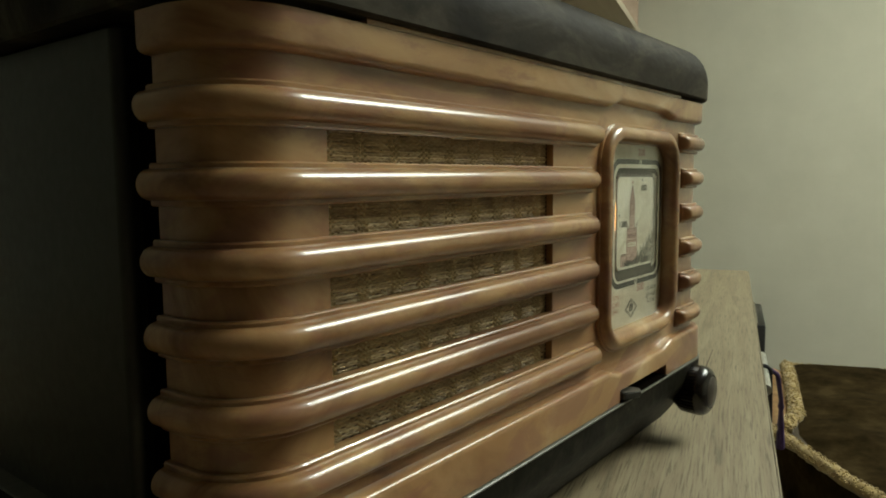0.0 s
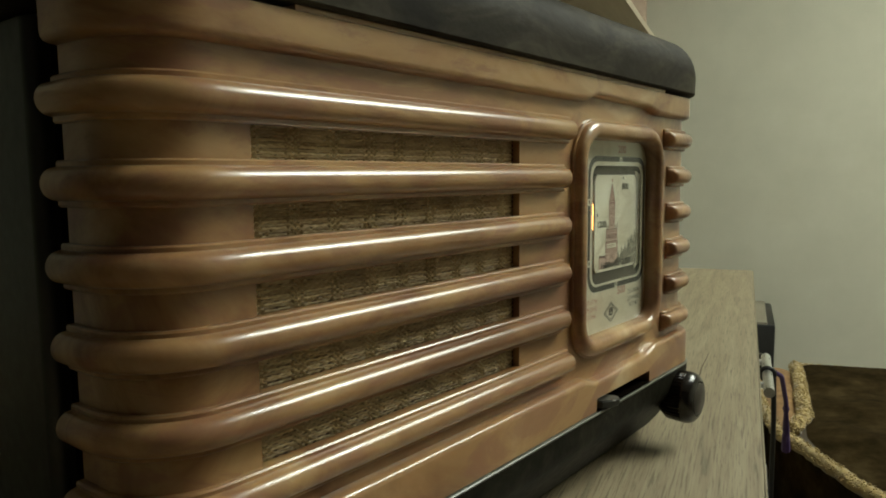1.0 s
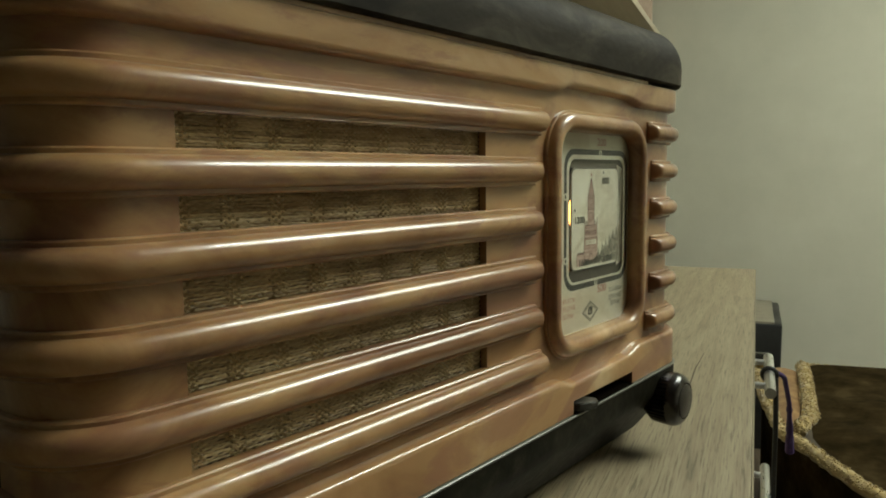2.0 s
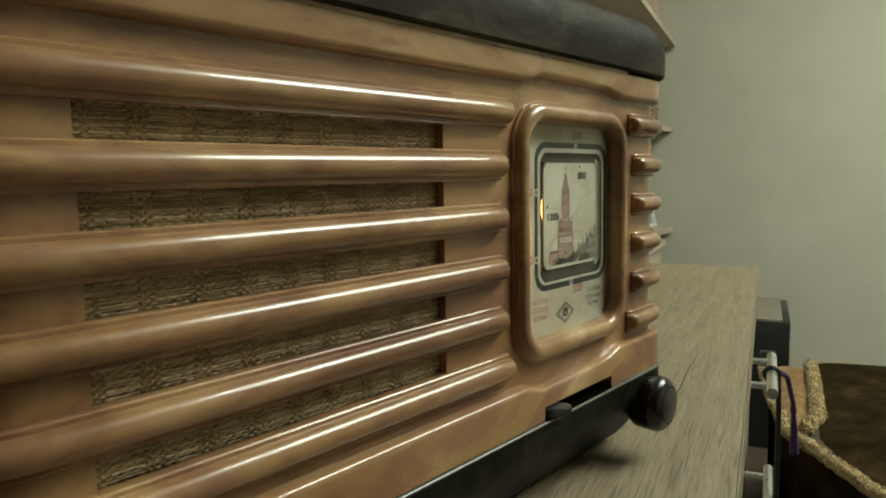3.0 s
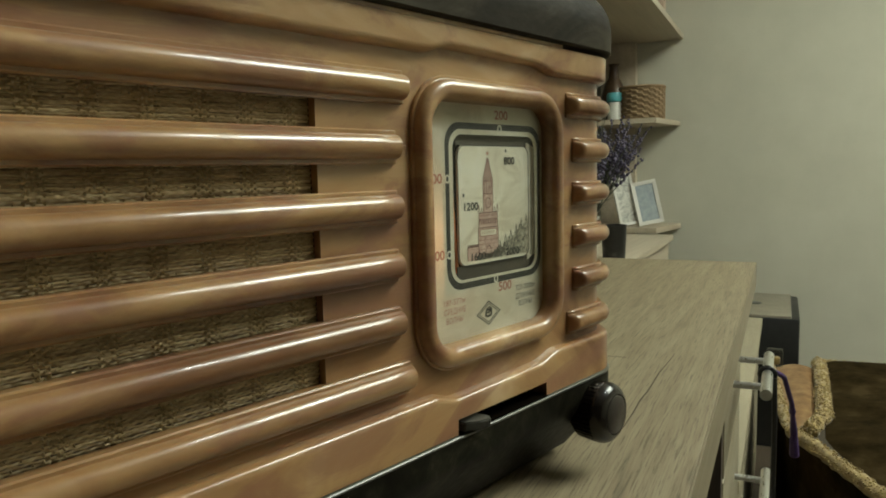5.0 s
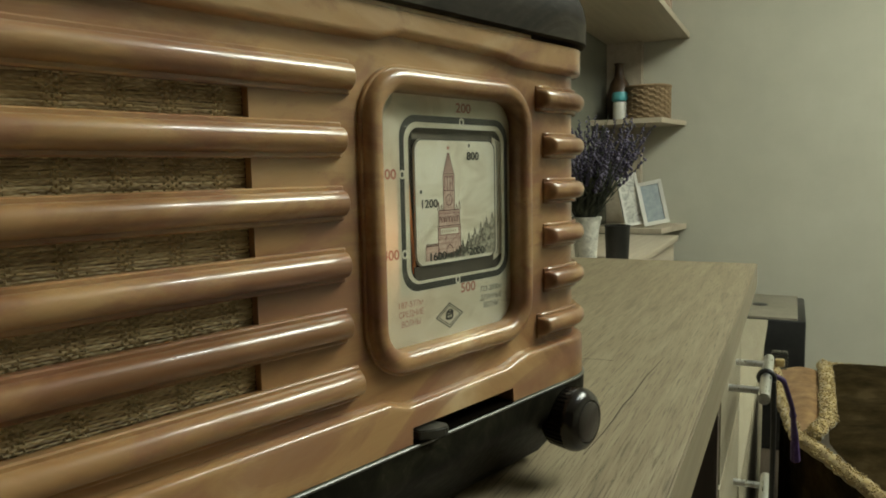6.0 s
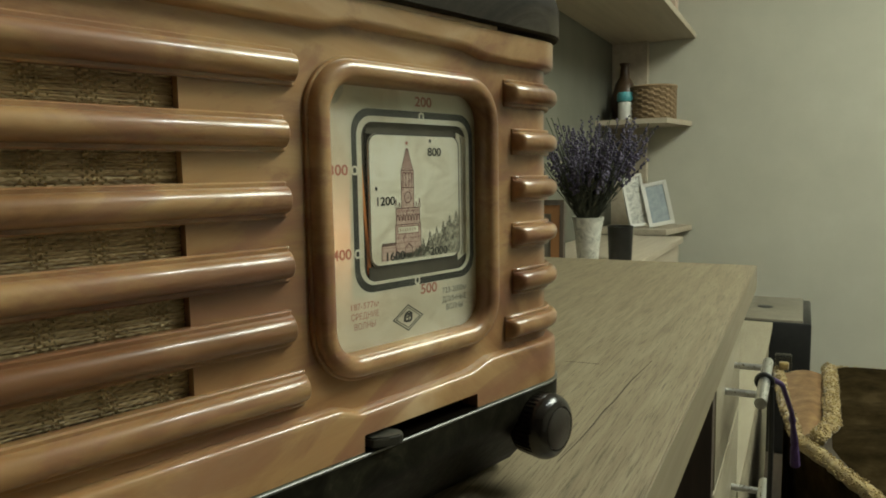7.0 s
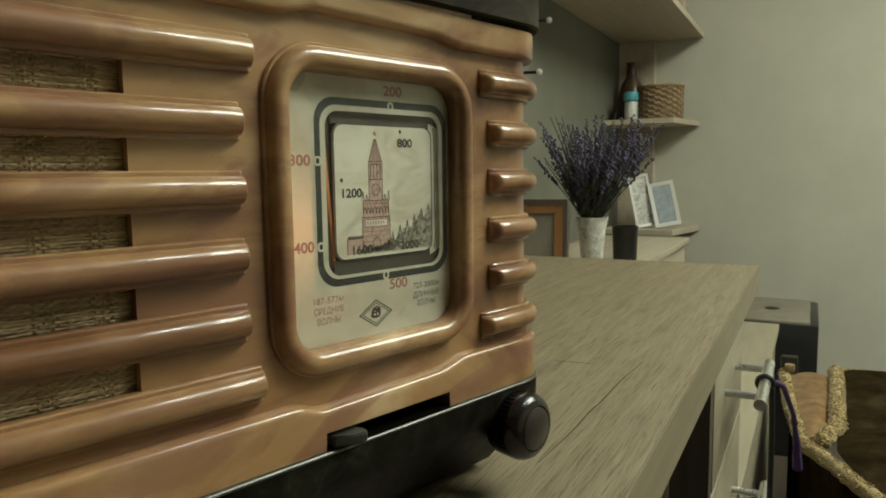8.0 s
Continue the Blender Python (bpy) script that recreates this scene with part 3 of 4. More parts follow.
wash = [upright(*st) for st in STOREYS] + [upright(SPIRE[2], SPIRE[0], SPIRE[1], 0.0002), [(0.1739, 0.0955), (0.1800, 0.0955), (0.1800, 0.1003), (0.1739, 0.1003)]]
part("tower_wash", fills(bmesh.new(), wash, yp), INK_WASH, plate, smooth=0)
fine, bold = [], []
for hw, z0, z1 in STOREYS:
    bold += [[(TX - hw, z0), (TX - hw, z1), (TX + hw, z1), (TX + hw, z0)]]
    fine += [[(TX - hw, z1 - d), (TX + hw, z1 - d)] for d in (0.0007, 0.0011)]
    for k in range(int(hw * (z1 - z0) * 2.4e6)):            # engraver's hatching
        x, z, d = TX + rng.uniform(-hw, hw), rng.uniform(z0, z1 - 0.0008), rng.uniform(0.0004, 0.0012)
        fine.append([(x, z), (x + rng.uniform(-0.0003, 0.0003), z + d)])
# spire: ribs, bands and zigzag
for sgn in (-1, -0.35, 0.35, 1):
    (bold if abs(sgn) == 1 else fine).append([(TX + sgn * SPIRE[2], SPIRE[0]), (TX + sgn * 0.0003, SPIRE[1])])
for k in range(9):
    q = k / 9
    w, z = SPIRE[2] * (1 - q), SPIRE[0] + (SPIRE[1] - SPIRE[0]) * q
    fine.append([(TX - w, z), (TX + w, z)])
    fine.append([(TX - w, z), (TX, z + 0.0006), (TX + w, z)])
# belfry: arches over slim columns, the clock below
for dx in (-0.0020, -0.0007, 0.0007, 0.0020):
    bold.append([(TX + dx, 0.1188), (TX + dx, 0.1226)])
for cx in (-0.00135, 0.0, 0.00135):
    bold.append([(TX + cx + 0.0006 * math.cos(radians(a)), 0.1226 + 0.0008 * math.sin(radians(a))) for a in range(0, 181, 30)])
bold.append([(TX - 0.0028, 0.1184), (TX + 0.0028, 0.1184)])
bold.append([(TX + 0.0016 * math.cos(radians(a)), 0.1152 + 0.0018 * math.sin(radians(a))) for a in range(0, 361, 24)])
fine += [[(TX, 0.1152), (TX + 0.0003, 0.1165)], [(TX, 0.1152), (TX + 0.0010, 0.1149)]]
# pinnacles on the wide storey and a row of small arches
for dx in (-0.0053, -0.0038, 0.0038, 0.0053):
    h = 0.0030 if abs(dx) > 0.005 else 0.0019
    bold.append([(TX + dx - 0.0005, 0.1118), (TX + dx, 0.1118 + h), (TX + dx + 0.0005, 0.1118)])
for k in range(8):
    cx = TX - 0.0046 + 0.0092 * k / 7
    bold.append([(cx - 0.0005, 0.1078), (cx - 0.0005, 0.1090), (cx, 0.1098), (cx + 0.0005, 0.1090), (cx + 0.0005, 0.1078)])
# lower storey: courses and the gate's outline; the wall beside it with merlons
fine += [[(TX - 0.0057, z), (TX + 0.0057, z)] for z in (0.0972, 0.0990, 0.1008, 0.1022)]
bold.append([(TX - 0.0016, 0.0955), (TX - 0.0016, 0.0990), (TX, 0.1004), (TX + 0.0016, 0.0990), (TX + 0.0016, 0.0955)])
bold.append([(0.1739, 0.0955), (0.1739, 0.1003), (0.1800, 0.1003)])
for k in range(7):
    x = 0.1742 + 0.00085 * k
    bold.append([(x, 0.1003), (x, 0.1010), (x + 0.0005, 0.1010), (x + 0.0005, 0.1003)])
    fine += [[(x, 0.0958 + 0.0012 * j), (x + 0.0006, 0.0960 + 0.0012 * j)] for j in range(4)]
part("tower_hatching", strokes(bmesh.new(), fine, 0.00017, yp - 0.00002), INK_PINK, plate, smooth=0)
part("tower_linework", strokes(bmesh.new(), bold, 0.00027, yp - 0.00003), plain("tower_line_ink", (0.15, 0.062, 0.055), 0.6), plate, smooth=0)
# the pale inscription board on the tower, its writing too small to read
part("tower_board", fills(bmesh.new(), [upright(0.0047, 0.1036, 0.1060)], yp - 0.00004), PAPER, plate, smooth=0)
part("tower_board_marks", strokes(bmesh.new(), [[(TX - 0.0036 + 0.0011 * k, 0.1044), (TX - 0.0036 + 0.0011 * k, 0.1053)] for k in range(7)] + [upright(0.0047, 0.1036, 0.1060) + [(TX - 0.0047, 0.1036)]], 0.0003, yp - 0.00005), INK_PINK, plate, smooth=0)
pts = [(TX + (0.0010 if k % 2 == 0 else 0.0004) * math.sin(math.pi * k / 5), 0.1325 + (0.0010 if k % 2 == 0 else 0.0004) * math.cos(math.pi * k / 5)) for k in range(10)]
part("tower_star", fills(bmesh.new(), [pts], yp - 0.00003), INK_RED, plate, smooth=0)


# trees: a dense hill of small pointed crowns rising to one side, a few taller firs on its crest
def hill(x):
    return 0.0968 + (x - 0.1885) / 0.0222 * 0.0112 + 0.0006 * math.sin(900 * x)


TREE_WASH = mottled("tree_wash", [(0.35, (0.36, 0.33, 0.24)), (0.65, (0.56, 0.52, 0.40))], 0.6, scale=600)
span = [0.1795 + 0.0311 * k / 24 for k in range(25)]
part("tree_wash", fills(bmesh.new(), [[(x, 0.0953) for x in span] + [(x, max(0.0968, hill(x))) for x in reversed(span)]], yp - 0.000005), TREE_WASH, plate, smooth=0)
crowns = []
for k in range(300):
    x = rng.uniform(0.1795, 0.2104)
    z = rng.uniform(0.0953, max(0.0966, hill(x)))
    w, h = rng.uniform(0.0003, 0.0007), rng.uniform(0.0006, 0.0013)
    crowns.append([(x - w, z), (x - w * 0.3, z + h * 0.6), (x, z + h), (x + w * 0.4, z + h * 0.5), (x + w, z + 0.0001)])
for k in range(6):
    x = 0.1925 + 0.0033 * k
    for j in range(4):
        w, z = 0.0010 - 0.0002 * j, hill(x) - 0.0004 + 0.0007 * j
        crowns.append([(x - w, z), (x, z + 0.0012), (x + w, z)])
part("tree_linework", strokes(bmesh.new(), crowns, 0.00022, yp - 0.00003), plain("tree_line_ink", (0.15, 0.138, 0.108), 0.6), plate, smooth=0)
# water stain in the card's upper corner
st = [p for p, n in rounded_rect(0.1545, 0.1465, 0.0048, 0.0030, 0.0028)]
bm = loft(bmesh.new(), [[(x + 0.0006 * math.sin(900 * z), y, z + 0.0005 * math.sin(1400 * x)) for x, z in st] for y in (yi, yi + 0.0001)])
part("stain", bm, STAIN, card, smooth=0)

# pointer and the small lamp behind the window's edge
bm = bmesh.new()
loft(bm, [[(0.1668 + 0.0030 * k / 10 - w, 0.0046 + d, 0.1290 - 0.0370 * k / 10) for w, d in ((-0.0005, 0), (0.0005, 0), (0.0005, 0.0005), (-0.0005, 0.0005))] for k in range(11)])
part("pointer", bm, COPPER, radio, "copper coloured dial pointer")
bm = bmesh.new()
bmesh.ops.create_uvsphere(bm, u_segments=20, v_segments=12, radius=1.0, matrix=Matrix.Translation((0.1752, 0.0066, 0.1175)) @ Matrix.Diagonal((0.0022, 0.0009, 0.0062, 1)))
part("dial_bulb", bm, GLOW, radio, "small glowing dial lamp")
glass = part("dial_glass", flat_plate((*DIAL, HX + 0.0003, HZ + 0.0003, 0.0086), 0.0006, 0.0008), PANE, radio, "clear flat pane over the dial", smooth=0)
glass.visible_shadow = False


# speaker cloth: woven cords behind the slots, with bright warp threads in groups
def woven(z_lo, z_hi):
    cords, gold = bmesh.new(), bmesh.new()
    pitch, step = 0.00078, 0.00062
    rng = random.Random(int(z_lo * 1e5))
    x0, x1 = SLOT_X[0] - 0.002, SLOT_X[1] + 0.002
    nx = int((x1 - x0) / step)
    rows = int((z_hi - z_lo) / pitch) + 2
    for r in range(rows):
        z = z_lo - 0.0005 + pitch * r
        rings = []
        ph, thick = rng.uniform(0, 6), rng.uniform(0.00036, 0.00043)
        for i in range(nx + 1):
            y = 0.0033 + 0.00024 * math.sin(math.pi * (i / 2.4 + r)) + rng.uniform(-0.00005, 0.00005)
            zz = z + 0.00006 * math.sin(0.37 * i + ph) + 0.00007 * math.sin(0.11 * i + 2 * ph)
            w = thick + rng.uniform(-0.00005, 0.00005)
            x = x0 + step * i
            rings.append([(x, y - 0.00036, zz), (x, y - 0.0001, zz + w), (x, y + 0.00030, zz), (x, y - 0.0001, zz - w)])
        loft(cords, rings)
    i, x = 0, x0 + 0.001
    while x < x1:
        in_group = (x + 0.0008) % 0.0124 < 0.0050
        for r in range(rows):
            if (r + i) % 2 or rng.random() > (0.95 if in_group else 0.10):
                continue
            z = z_lo - 0.0005 + pitch * (r + 0.5)
            big = rng.uniform(0.8, 1.15) * (1.0 if in_group else 0.68)
            w, h, d = 0.00034 * big, 0.00054 * big, 0.00056 + 0.00030 * big
            for s in (-1, 1):                       # a thread that dives under the cords at both ends
                loft(gold, [[(x - w, 0.0030, z), (x, 0.0030 - d, z), (x + w, 0.0030, z), (x, 0.0034, z)], [(x - w * 0.6, 0.0033, z + s * h), (x, 0.0031 - d * 0.45, z + s * h * 0.8), (x + w * 0.6, 0.0033, z + s * h), (x, 0.0036, z + s * h)]])
        x += 0.00098 + rng.uniform(-0.00008, 0.00008)
        i += 1
    return cords, gold


cloth = part("cloth_backing", box(bmesh.new(), (-0.006, 0.0040, 0.064), (0.1074, 0.0050, 0.150)), mottled("cloth_ground", [(0.3, (0.09, 0.065, 0.037)), (0.7, (0.15, 0.11, 0.065))], 0.9, scale=300), radio, "woven brown and gold speaker cloth", smooth=0)
for lo, hi in SLOTS:
    c1, c2 = woven(lo, hi)
    part("cord_weave", c1, THREAD, cloth, smooth=60)
    part("gold_weave", c2, GOLD_THREAD, cloth, smooth=60)
# inner wall of the slots' far end, its shade painted in dark red
part("slot_end_shade", box(bmesh.new(), (0.1076, 0.0027, 0.066), (0.1086, 0.0052, 0.149)), SLOT_SHADOW, radio, smooth=0)


# dark cabinet behind the front, base and lid
def outline(off, y0, y1, r, seg=8):
    """Rounded plan of the radio, grown by off."""
    cx, cy = (XL + XR) / 2, (y0 + y1) / 2
    return [(x, y) for (x, y), n in rounded_rect(cx, cy, (XR - XL) / 2 + off, (y1 - y0) / 2 + off, r + off, seg)]


def stacked(levels, y0, y1, r):
    rings = []
    for off, z in levels:
        rings.append([(x, y, z) for x, y in outline(off, y0, y1, r)])
    return loft(bmesh.new(), rings)


DEPTH = 0.158
# an added block whose black stands for the shade behind the front
part("shade_block", stacked([(-0.006, 0.0405), (-0.006, 0.1725)], 0.0290, DEPTH, 0.004), HOLLOW_SHADE, radio, "near black block for the shade behind the front")
part("cabinet_body", stacked([(-0.0016, 0.030), (-0.0008, 0.0325), (-0.0008, 0.1715), (-0.004, 0.1725)], 0.0430, DEPTH, 0.004), SIDE, radio, "dark bakelite cabinet shell")
base = part("base", stacked([(-0.017, 0.0035), (-0.0140, 0.0045), (-0.0095, 0.0100), (-0.0015, 0.0210), (0.0026, 0.0265), (0.0043, 0.0295), (0.0049, 0.0325), (0.0050, 0.0393), (-0.004, 0.0393)], 0.0, DEPTH, R), BASE, radio, "dark greenish bakelite base")
part("base_lip", stacked([(-0.004, 0.0393), (0.0050, 0.0393), (0.0053, 0.0396), (0.0054, 0.0401), (0.0051, 0.0404), (-0.004, 0.0404)], 0.0, DEPTH, R), LIP, radio, "worn rim of the base, lightened for its edge highlight")
part("lid", stacked([(-0.002, 0.1730), (0.0050, 0.1730), (0.0058, 0.1738), (0.0060, 0.1810)] + [(0.0060 - 0.0178 * (1 - math.cos(radians(a))), 0.1810 + 0.0195 * math.sin(radians(a))) for a in range(10, 91, 10)] + [(-0.030, 0.2012)], 0.0, DEPTH, R), LID, radio, "dusty dark brown bakelite lid")
# packing strip between panel and lid, open near the corners
part("lid_seat", box(bmesh.new(), (0.0105, -0.0036, 0.1717), (0.2240, 0.0030, 0.1729)), CARAMEL, radio, smooth=0)
for x, y in ((XL + 0.035, 0.03), (XR - 0.035, 0.03), (XL + 0.035, DEPTH - 0.03), (XR - 0.035, DEPTH - 0.03)):
    part("foot", lathe(bmesh.new(), [(0.007, 0.0), (0.008, 0.0008), (0.008, 0.0040)], 20, pose(x, y, 0)), KNOB, radio, "black rubber foot")
# two black sheets that paint the notch's deep shade
part("notch_shade", box(bmesh.new(), (0.1580, -0.0048, 0.0406), (0.2101, 0.0029, 0.0409)), HOLLOW_SHADE, radio, smooth=0)
part("inner_shade", box(bmesh.new(), (0.150, 0.0030, 0.0408), (0.245, 0.0040, 0.0500)), HOLLOW_SHADE, radio, smooth=0)

# switch lever in the notch, its colour raised for light on the top face
bm = bmesh.new()
loft(bm, [[(0.1592, 0.002, z), (0.1684, 0.002, z), (0.1706, -0.0058, z), (0.1702, -0.0082, z), (0.1680, -0.0094, z), (0.1640, -0.0080, z), (0.1594, -0.0056, z)] for z in (0.0414, 0.0446)])
bmesh.ops.bevel(bm, geom=list(bm.edges), offset=0.0005, segments=2, affect="EDGES")
part("switch_lever", bm, LIT_BLACK, radio, "black sliding switch lever, lightened for its lit top")

# tuning knob: fluted, with a round cap
KX, KZ = 0.2450, 0.0257
to_front = pose(KX, -0.0020, KZ, 90, 0, 0)
bm = bmesh.new()
rings = []
SEG = 160
for r, h, flute in ((0.0075, -0.006, 0), (0.0116, -0.0010, 0), (0.0120, -0.0004, 1), (0.0124, 0.0040, 1), (0.0126, 0.0076, 1), (0.0127, 0.0080, 0), (0.0124, 0.0098, 0), (0.0114, 0.0116, 0), (0.0099, 0.0128, 0), (0.0086, 0.0133, 0), (0.0080, 0.0132, 0), (0.0080, 0.0126, 0)):
    radii = [r - (0.00055 if flute and k % 4 == 0 else 0) for k in range(SEG)]
    rings.append([to_front @ Vector((q * math.cos(2 * math.pi * k / SEG), q * math.sin(2 * math.pi * k / SEG), h)) for k, q in enumerate(radii)])
loft(bm, rings)
knob = part("tuning_knob", bm, KNOB, radio, "glossy black fluted knob", smooth=30)
part("cap", lathe(bmesh.new(), [(0.0078, 0.0122), (0.0078, 0.0134), (0.0072, 0.0138), (0.0, 0.0140)], 40, to_front), KNOB_CAP, knob, "dull dark round knob cap")


# ---- the desk ----
def desk():
    d = thing("desk", at(0, 0, FLOOR), "light oak laminate desk with drawer units", "desk")
    H = -FLOOR
    bm = box(bmesh.new(), (-1.60, 0.0, H - 0.030), (0.0, 0.655, H), 0.0012)
    part("desktop", bm, OAK, d, "light oak laminate top with dark grain")
    part("edge_band", box(bmesh.new(), (-1.60, -0.0009, H - 0.0298), (0.0, -0.0001, H - 0.0004)), OAK_EDGE, d, "paler oak edge strip", smooth=0)
    # drawer units under the top
    for u0, u1 in ((-0.285, -0.004), (-1.55, -0.640)):
        part("drawer_unit", box(bmesh.new(), (u0, 0.034, 0.04), (u1, 0.62, H - 0.031)), OAK_SIDE, d, smooth=0)
        for k in range(4):
            z1 = H - 0.036 - 0.150 * k
            front = part("drawer_front", box(bmesh.new(), (u0 - 0.001, 0.016, z1 - 0.146), (u1 + 0.001, 0.0335, z1), 0.0012), OAK_SIDE, d, "pale oak drawer front")
            mid = (u0 + u1) / 2
            zc = z1 - 0.073
            bm = tube(bmesh.new(), [(mid - 0.084, -0.019, zc), (mid + 0.084, -0.019, zc)], 0.006, 16)
            part("handle", bm, STEEL, front, "brushed steel bar handle")
            for s in (-1, 1):
                part("handle_post", tube(bmesh.new(), [(mid + s * 0.055, 0.0165, zc), (mid + s * 0.055, -0.016, zc)], 0.004, 12), STEEL, front, "steel post")
    part("side_panel", box(bmesh.new(), (-0.305, 0.0175, 0.0), (-0.2865, 0.60, H - 0.031)), DARK_WOOD, d, "dark brown panel", smooth=0)
    part("inner_panel", box(bmesh.new(), (-0.3085, 0.052, 0.06), (-0.3055, 0.585, H - 0.115), 0.001), OAK_SIDE, d, "pale board on the inner side", smooth=0)
    return d


desk()


# ---- chair with blanket, box and low stand beyond the desk ----
FLEECE = mottled("brown_fleece", [(0.35, (0.022, 0.014, 0.005)), (0.55, (0.050, 0.033, 0.013)), (0.70, (0.085, 0.059, 0.026))], 0.95, scale=16, bump=1.0, bump_scale=300, Specular_IOR_Level=0.05)
WOOL = mottled("yellow_wool", [(0.3, (0.17, 0.11, 0.036)), (0.55, (0.33, 0.235, 0.085)), (0.8, (0.50, 0.40, 0.19))], 0.95, scale=60, bump=0.9, bump_scale=500, Sheen_Weight=0.3)
SUEDE = mottled("tan_suede", [(0.3, (0.25, 0.130, 0.045)), (0.5, (0.38, 0.215, 0.085)), (0.7, (0.50, 0.32, 0.135))], 0.9, scale=34, bump=0.5, bump_scale=400, Sheen_Weight=0.2)
BLACK = mottled("black_plastic", [(0.3, (0.008, 0.008, 0.007)), (0.7, (0.016, 0.015, 0.013))], 0.4, scale=40)
GREY_TOP = mottled("grey_brown_board", [(0.3, (0.17, 0.15, 0.11)), (0.7, (0.22, 0.195, 0.145))], 0.6, scale=30, bump=0.1)
PURPLE = mottled("purple_cord", [(0.3, (0.035, 0.015, 0.075)), (0.7, (0.070, 0.030, 0.13))], 0.7, scale=300)


def edge_curve(points, n):
    """Evenly stepped points along a polyline."""
    pts = [Vector(p) for p in points]
    lens = [(b - a).length for a, b in zip(pts, pts[1:])]
    total, out = sum(lens), []
    for k in range(n + 1):
        s = total * k / n
        for a, b, l in zip(pts, pts[1:], lens):
            if s <= l + 1e-9:
                out.append(a.lerp(b, min(1, s / l)))
                break
            s -= l
    return out


def fluffy(points, radius, seed, n=70):
    """A woolly roll: a lumpy tube with tufts."""
    rng = random.Random(seed)
    pts = edge_curve(points, n)
    bm = bmesh.new()
    rings = []
    for i, p in enumerate(pts):
        d = (pts[min(i + 1, n)] - pts[max(i - 1, 0)]).normalized()
        a = d.cross(Vector((0, 0, 1))).normalized()
        b = d.cross(a)
        rings.append([p + radius * rng.uniform(0.65, 1.25) * (math.cos(math.pi * k / 5) * a + math.sin(math.pi * k / 5) * b) for k in range(10)])
    loft(bm, rings)
    for p in pts:
        for _ in range(44):
            q = p + Vector((rng.gauss(0, 1), rng.gauss(0, 1), abs(rng.gauss(0, 1)))).normalized() * radius * rng.uniform(0.8, 1.25) + Vector((rng.gauss(0, 0.003), 0, 0))
            dab(bm, q, radius * rng.uniform(0.07, 0.17))
    return bm


def blanket():
    t = thing("blanket", at(0.6, -0.3, FLOOR - 0.018), "brown fleece blanket with woolly yellow trim over a chair", "blanket")
    off = Vector((0.6, -0.3, FLOOR))
    left = edge_curve([(0.95, -0.120, -0.352), (0.82, -0.119, -0.350), (0.50, -0.112, -0.350), (0.40, -0.110, -0.352), (0.19, -0.168, -0.352), (0.02, -0.30, -0.36)], 40)
    bm = bmesh.new()
    rings = []
    for i, p in enumerate(left):
        ring = []
        for k in range(19):
            s = k / 18
            q = p + Vector((0.10 * s * s, -0.62 * s, 0.0))
            q.z += 0.022 * math.sin(math.pi * min(1, s * 1.3)) + 0.010 * noise.noise(q * 9) + 0.004 * noise.noise(q * 31) - 0.05 * s * s
            ring.append(q - off)
        rings.append(ring)
    loft(bm, rings, loop=False)
    hem = edge_curve([(0.89, -0.022, -0.358), (0.62, -0.040, -0.356), (0.43, -0.064, -0.356), (0.37, -0.090, -0.358), (0.19, -0.174, -0.356), (0.02, -0.305, -0.364)], 30)
    skirt = [[p - off, p + Vector((0.004, -0.004 + 0.004 * math.sin(40 * p.x), -0.12)) - off, p + Vector((0.008, -0.008 + 0.008 * math.sin(40 * p.x), -0.34)) - off] for p in hem]
    loft(bm, skirt, loop=False)
    bmesh.ops.solidify(bm, geom=bm.faces[:], thickness=0.006)
    part("fleece", bm, FLEECE, t, "dark brown fleece", smooth=80)
    bm = bmesh.new()
    a = edge_curve([(0.88, -0.012, -0.356), (0.62, -0.030, -0.352), (0.41, -0.056, -0.352)], 16)
    b = edge_curve([(0.88, -0.118, -0.352), (0.62, -0.115, -0.352), (0.43, -0.100, -0.352)], 16)
    rings = []
    for p, q in zip(a, b):
        rings.append([p.lerp(q, k / 8) + Vector((0, 0, 0.014 * math.sin(math.pi * k / 8) + 0.005 * noise.noise(p.lerp(q, k / 8) * 22))) - off for k in range(9)])
    loft(bm, rings, loop=False)
    bmesh.ops.solidify(bm, geom=bm.faces[:], thickness=0.005)
    part("folded_corner", bm, SUEDE, t, "folded back tan suede underside", smooth=80)
    for pts, r, seed in (([(0.89, -0.010, -0.352), (0.62, -0.030, -0.350), (0.41, -0.056, -0.350), (0.37, -0.085, -0.352), (0.19, -0.168, -0.350), (0.02, -0.30, -0.358)], 0.012, 3), ([(0.93, -0.119, -0.345), (0.82, -0.119, -0.343), (0.50, -0.112, -0.343), (0.42, -0.085, -0.345)], 0.014, 7), ([(0.95, -0.12, -0.350), (0.975, -0.43, -0.352), (1.05, -0.74, -0.392)], 0.010, 9)):
        bm = fluffy([Vector(p) - off for p in pts], r, seed)
        part("wool_trim", bm, WOOL, t, "curly yellow wool trim", smooth=80)
    return t


blanket()


def chair():
    c = thing("chair", at(0.65, -0.42, FLOOR), "dark chair under the brown blanket", "chair")
    part("seat", box(bmesh.new(), (-0.42, -0.28, 0.20), (0.42, 0.24, 0.325), 0.03, 3), BLACK, c)
    for sx in (-1, 1):
        for sy in (-1, 1):
            part("leg", lathe(bmesh.new(), [(0.014, 0.0), (0.018, 0.20), (0.020, 0.23)], 14, pose(sx * 0.36, sy * 0.22, 0)), BLACK, c)


chair()


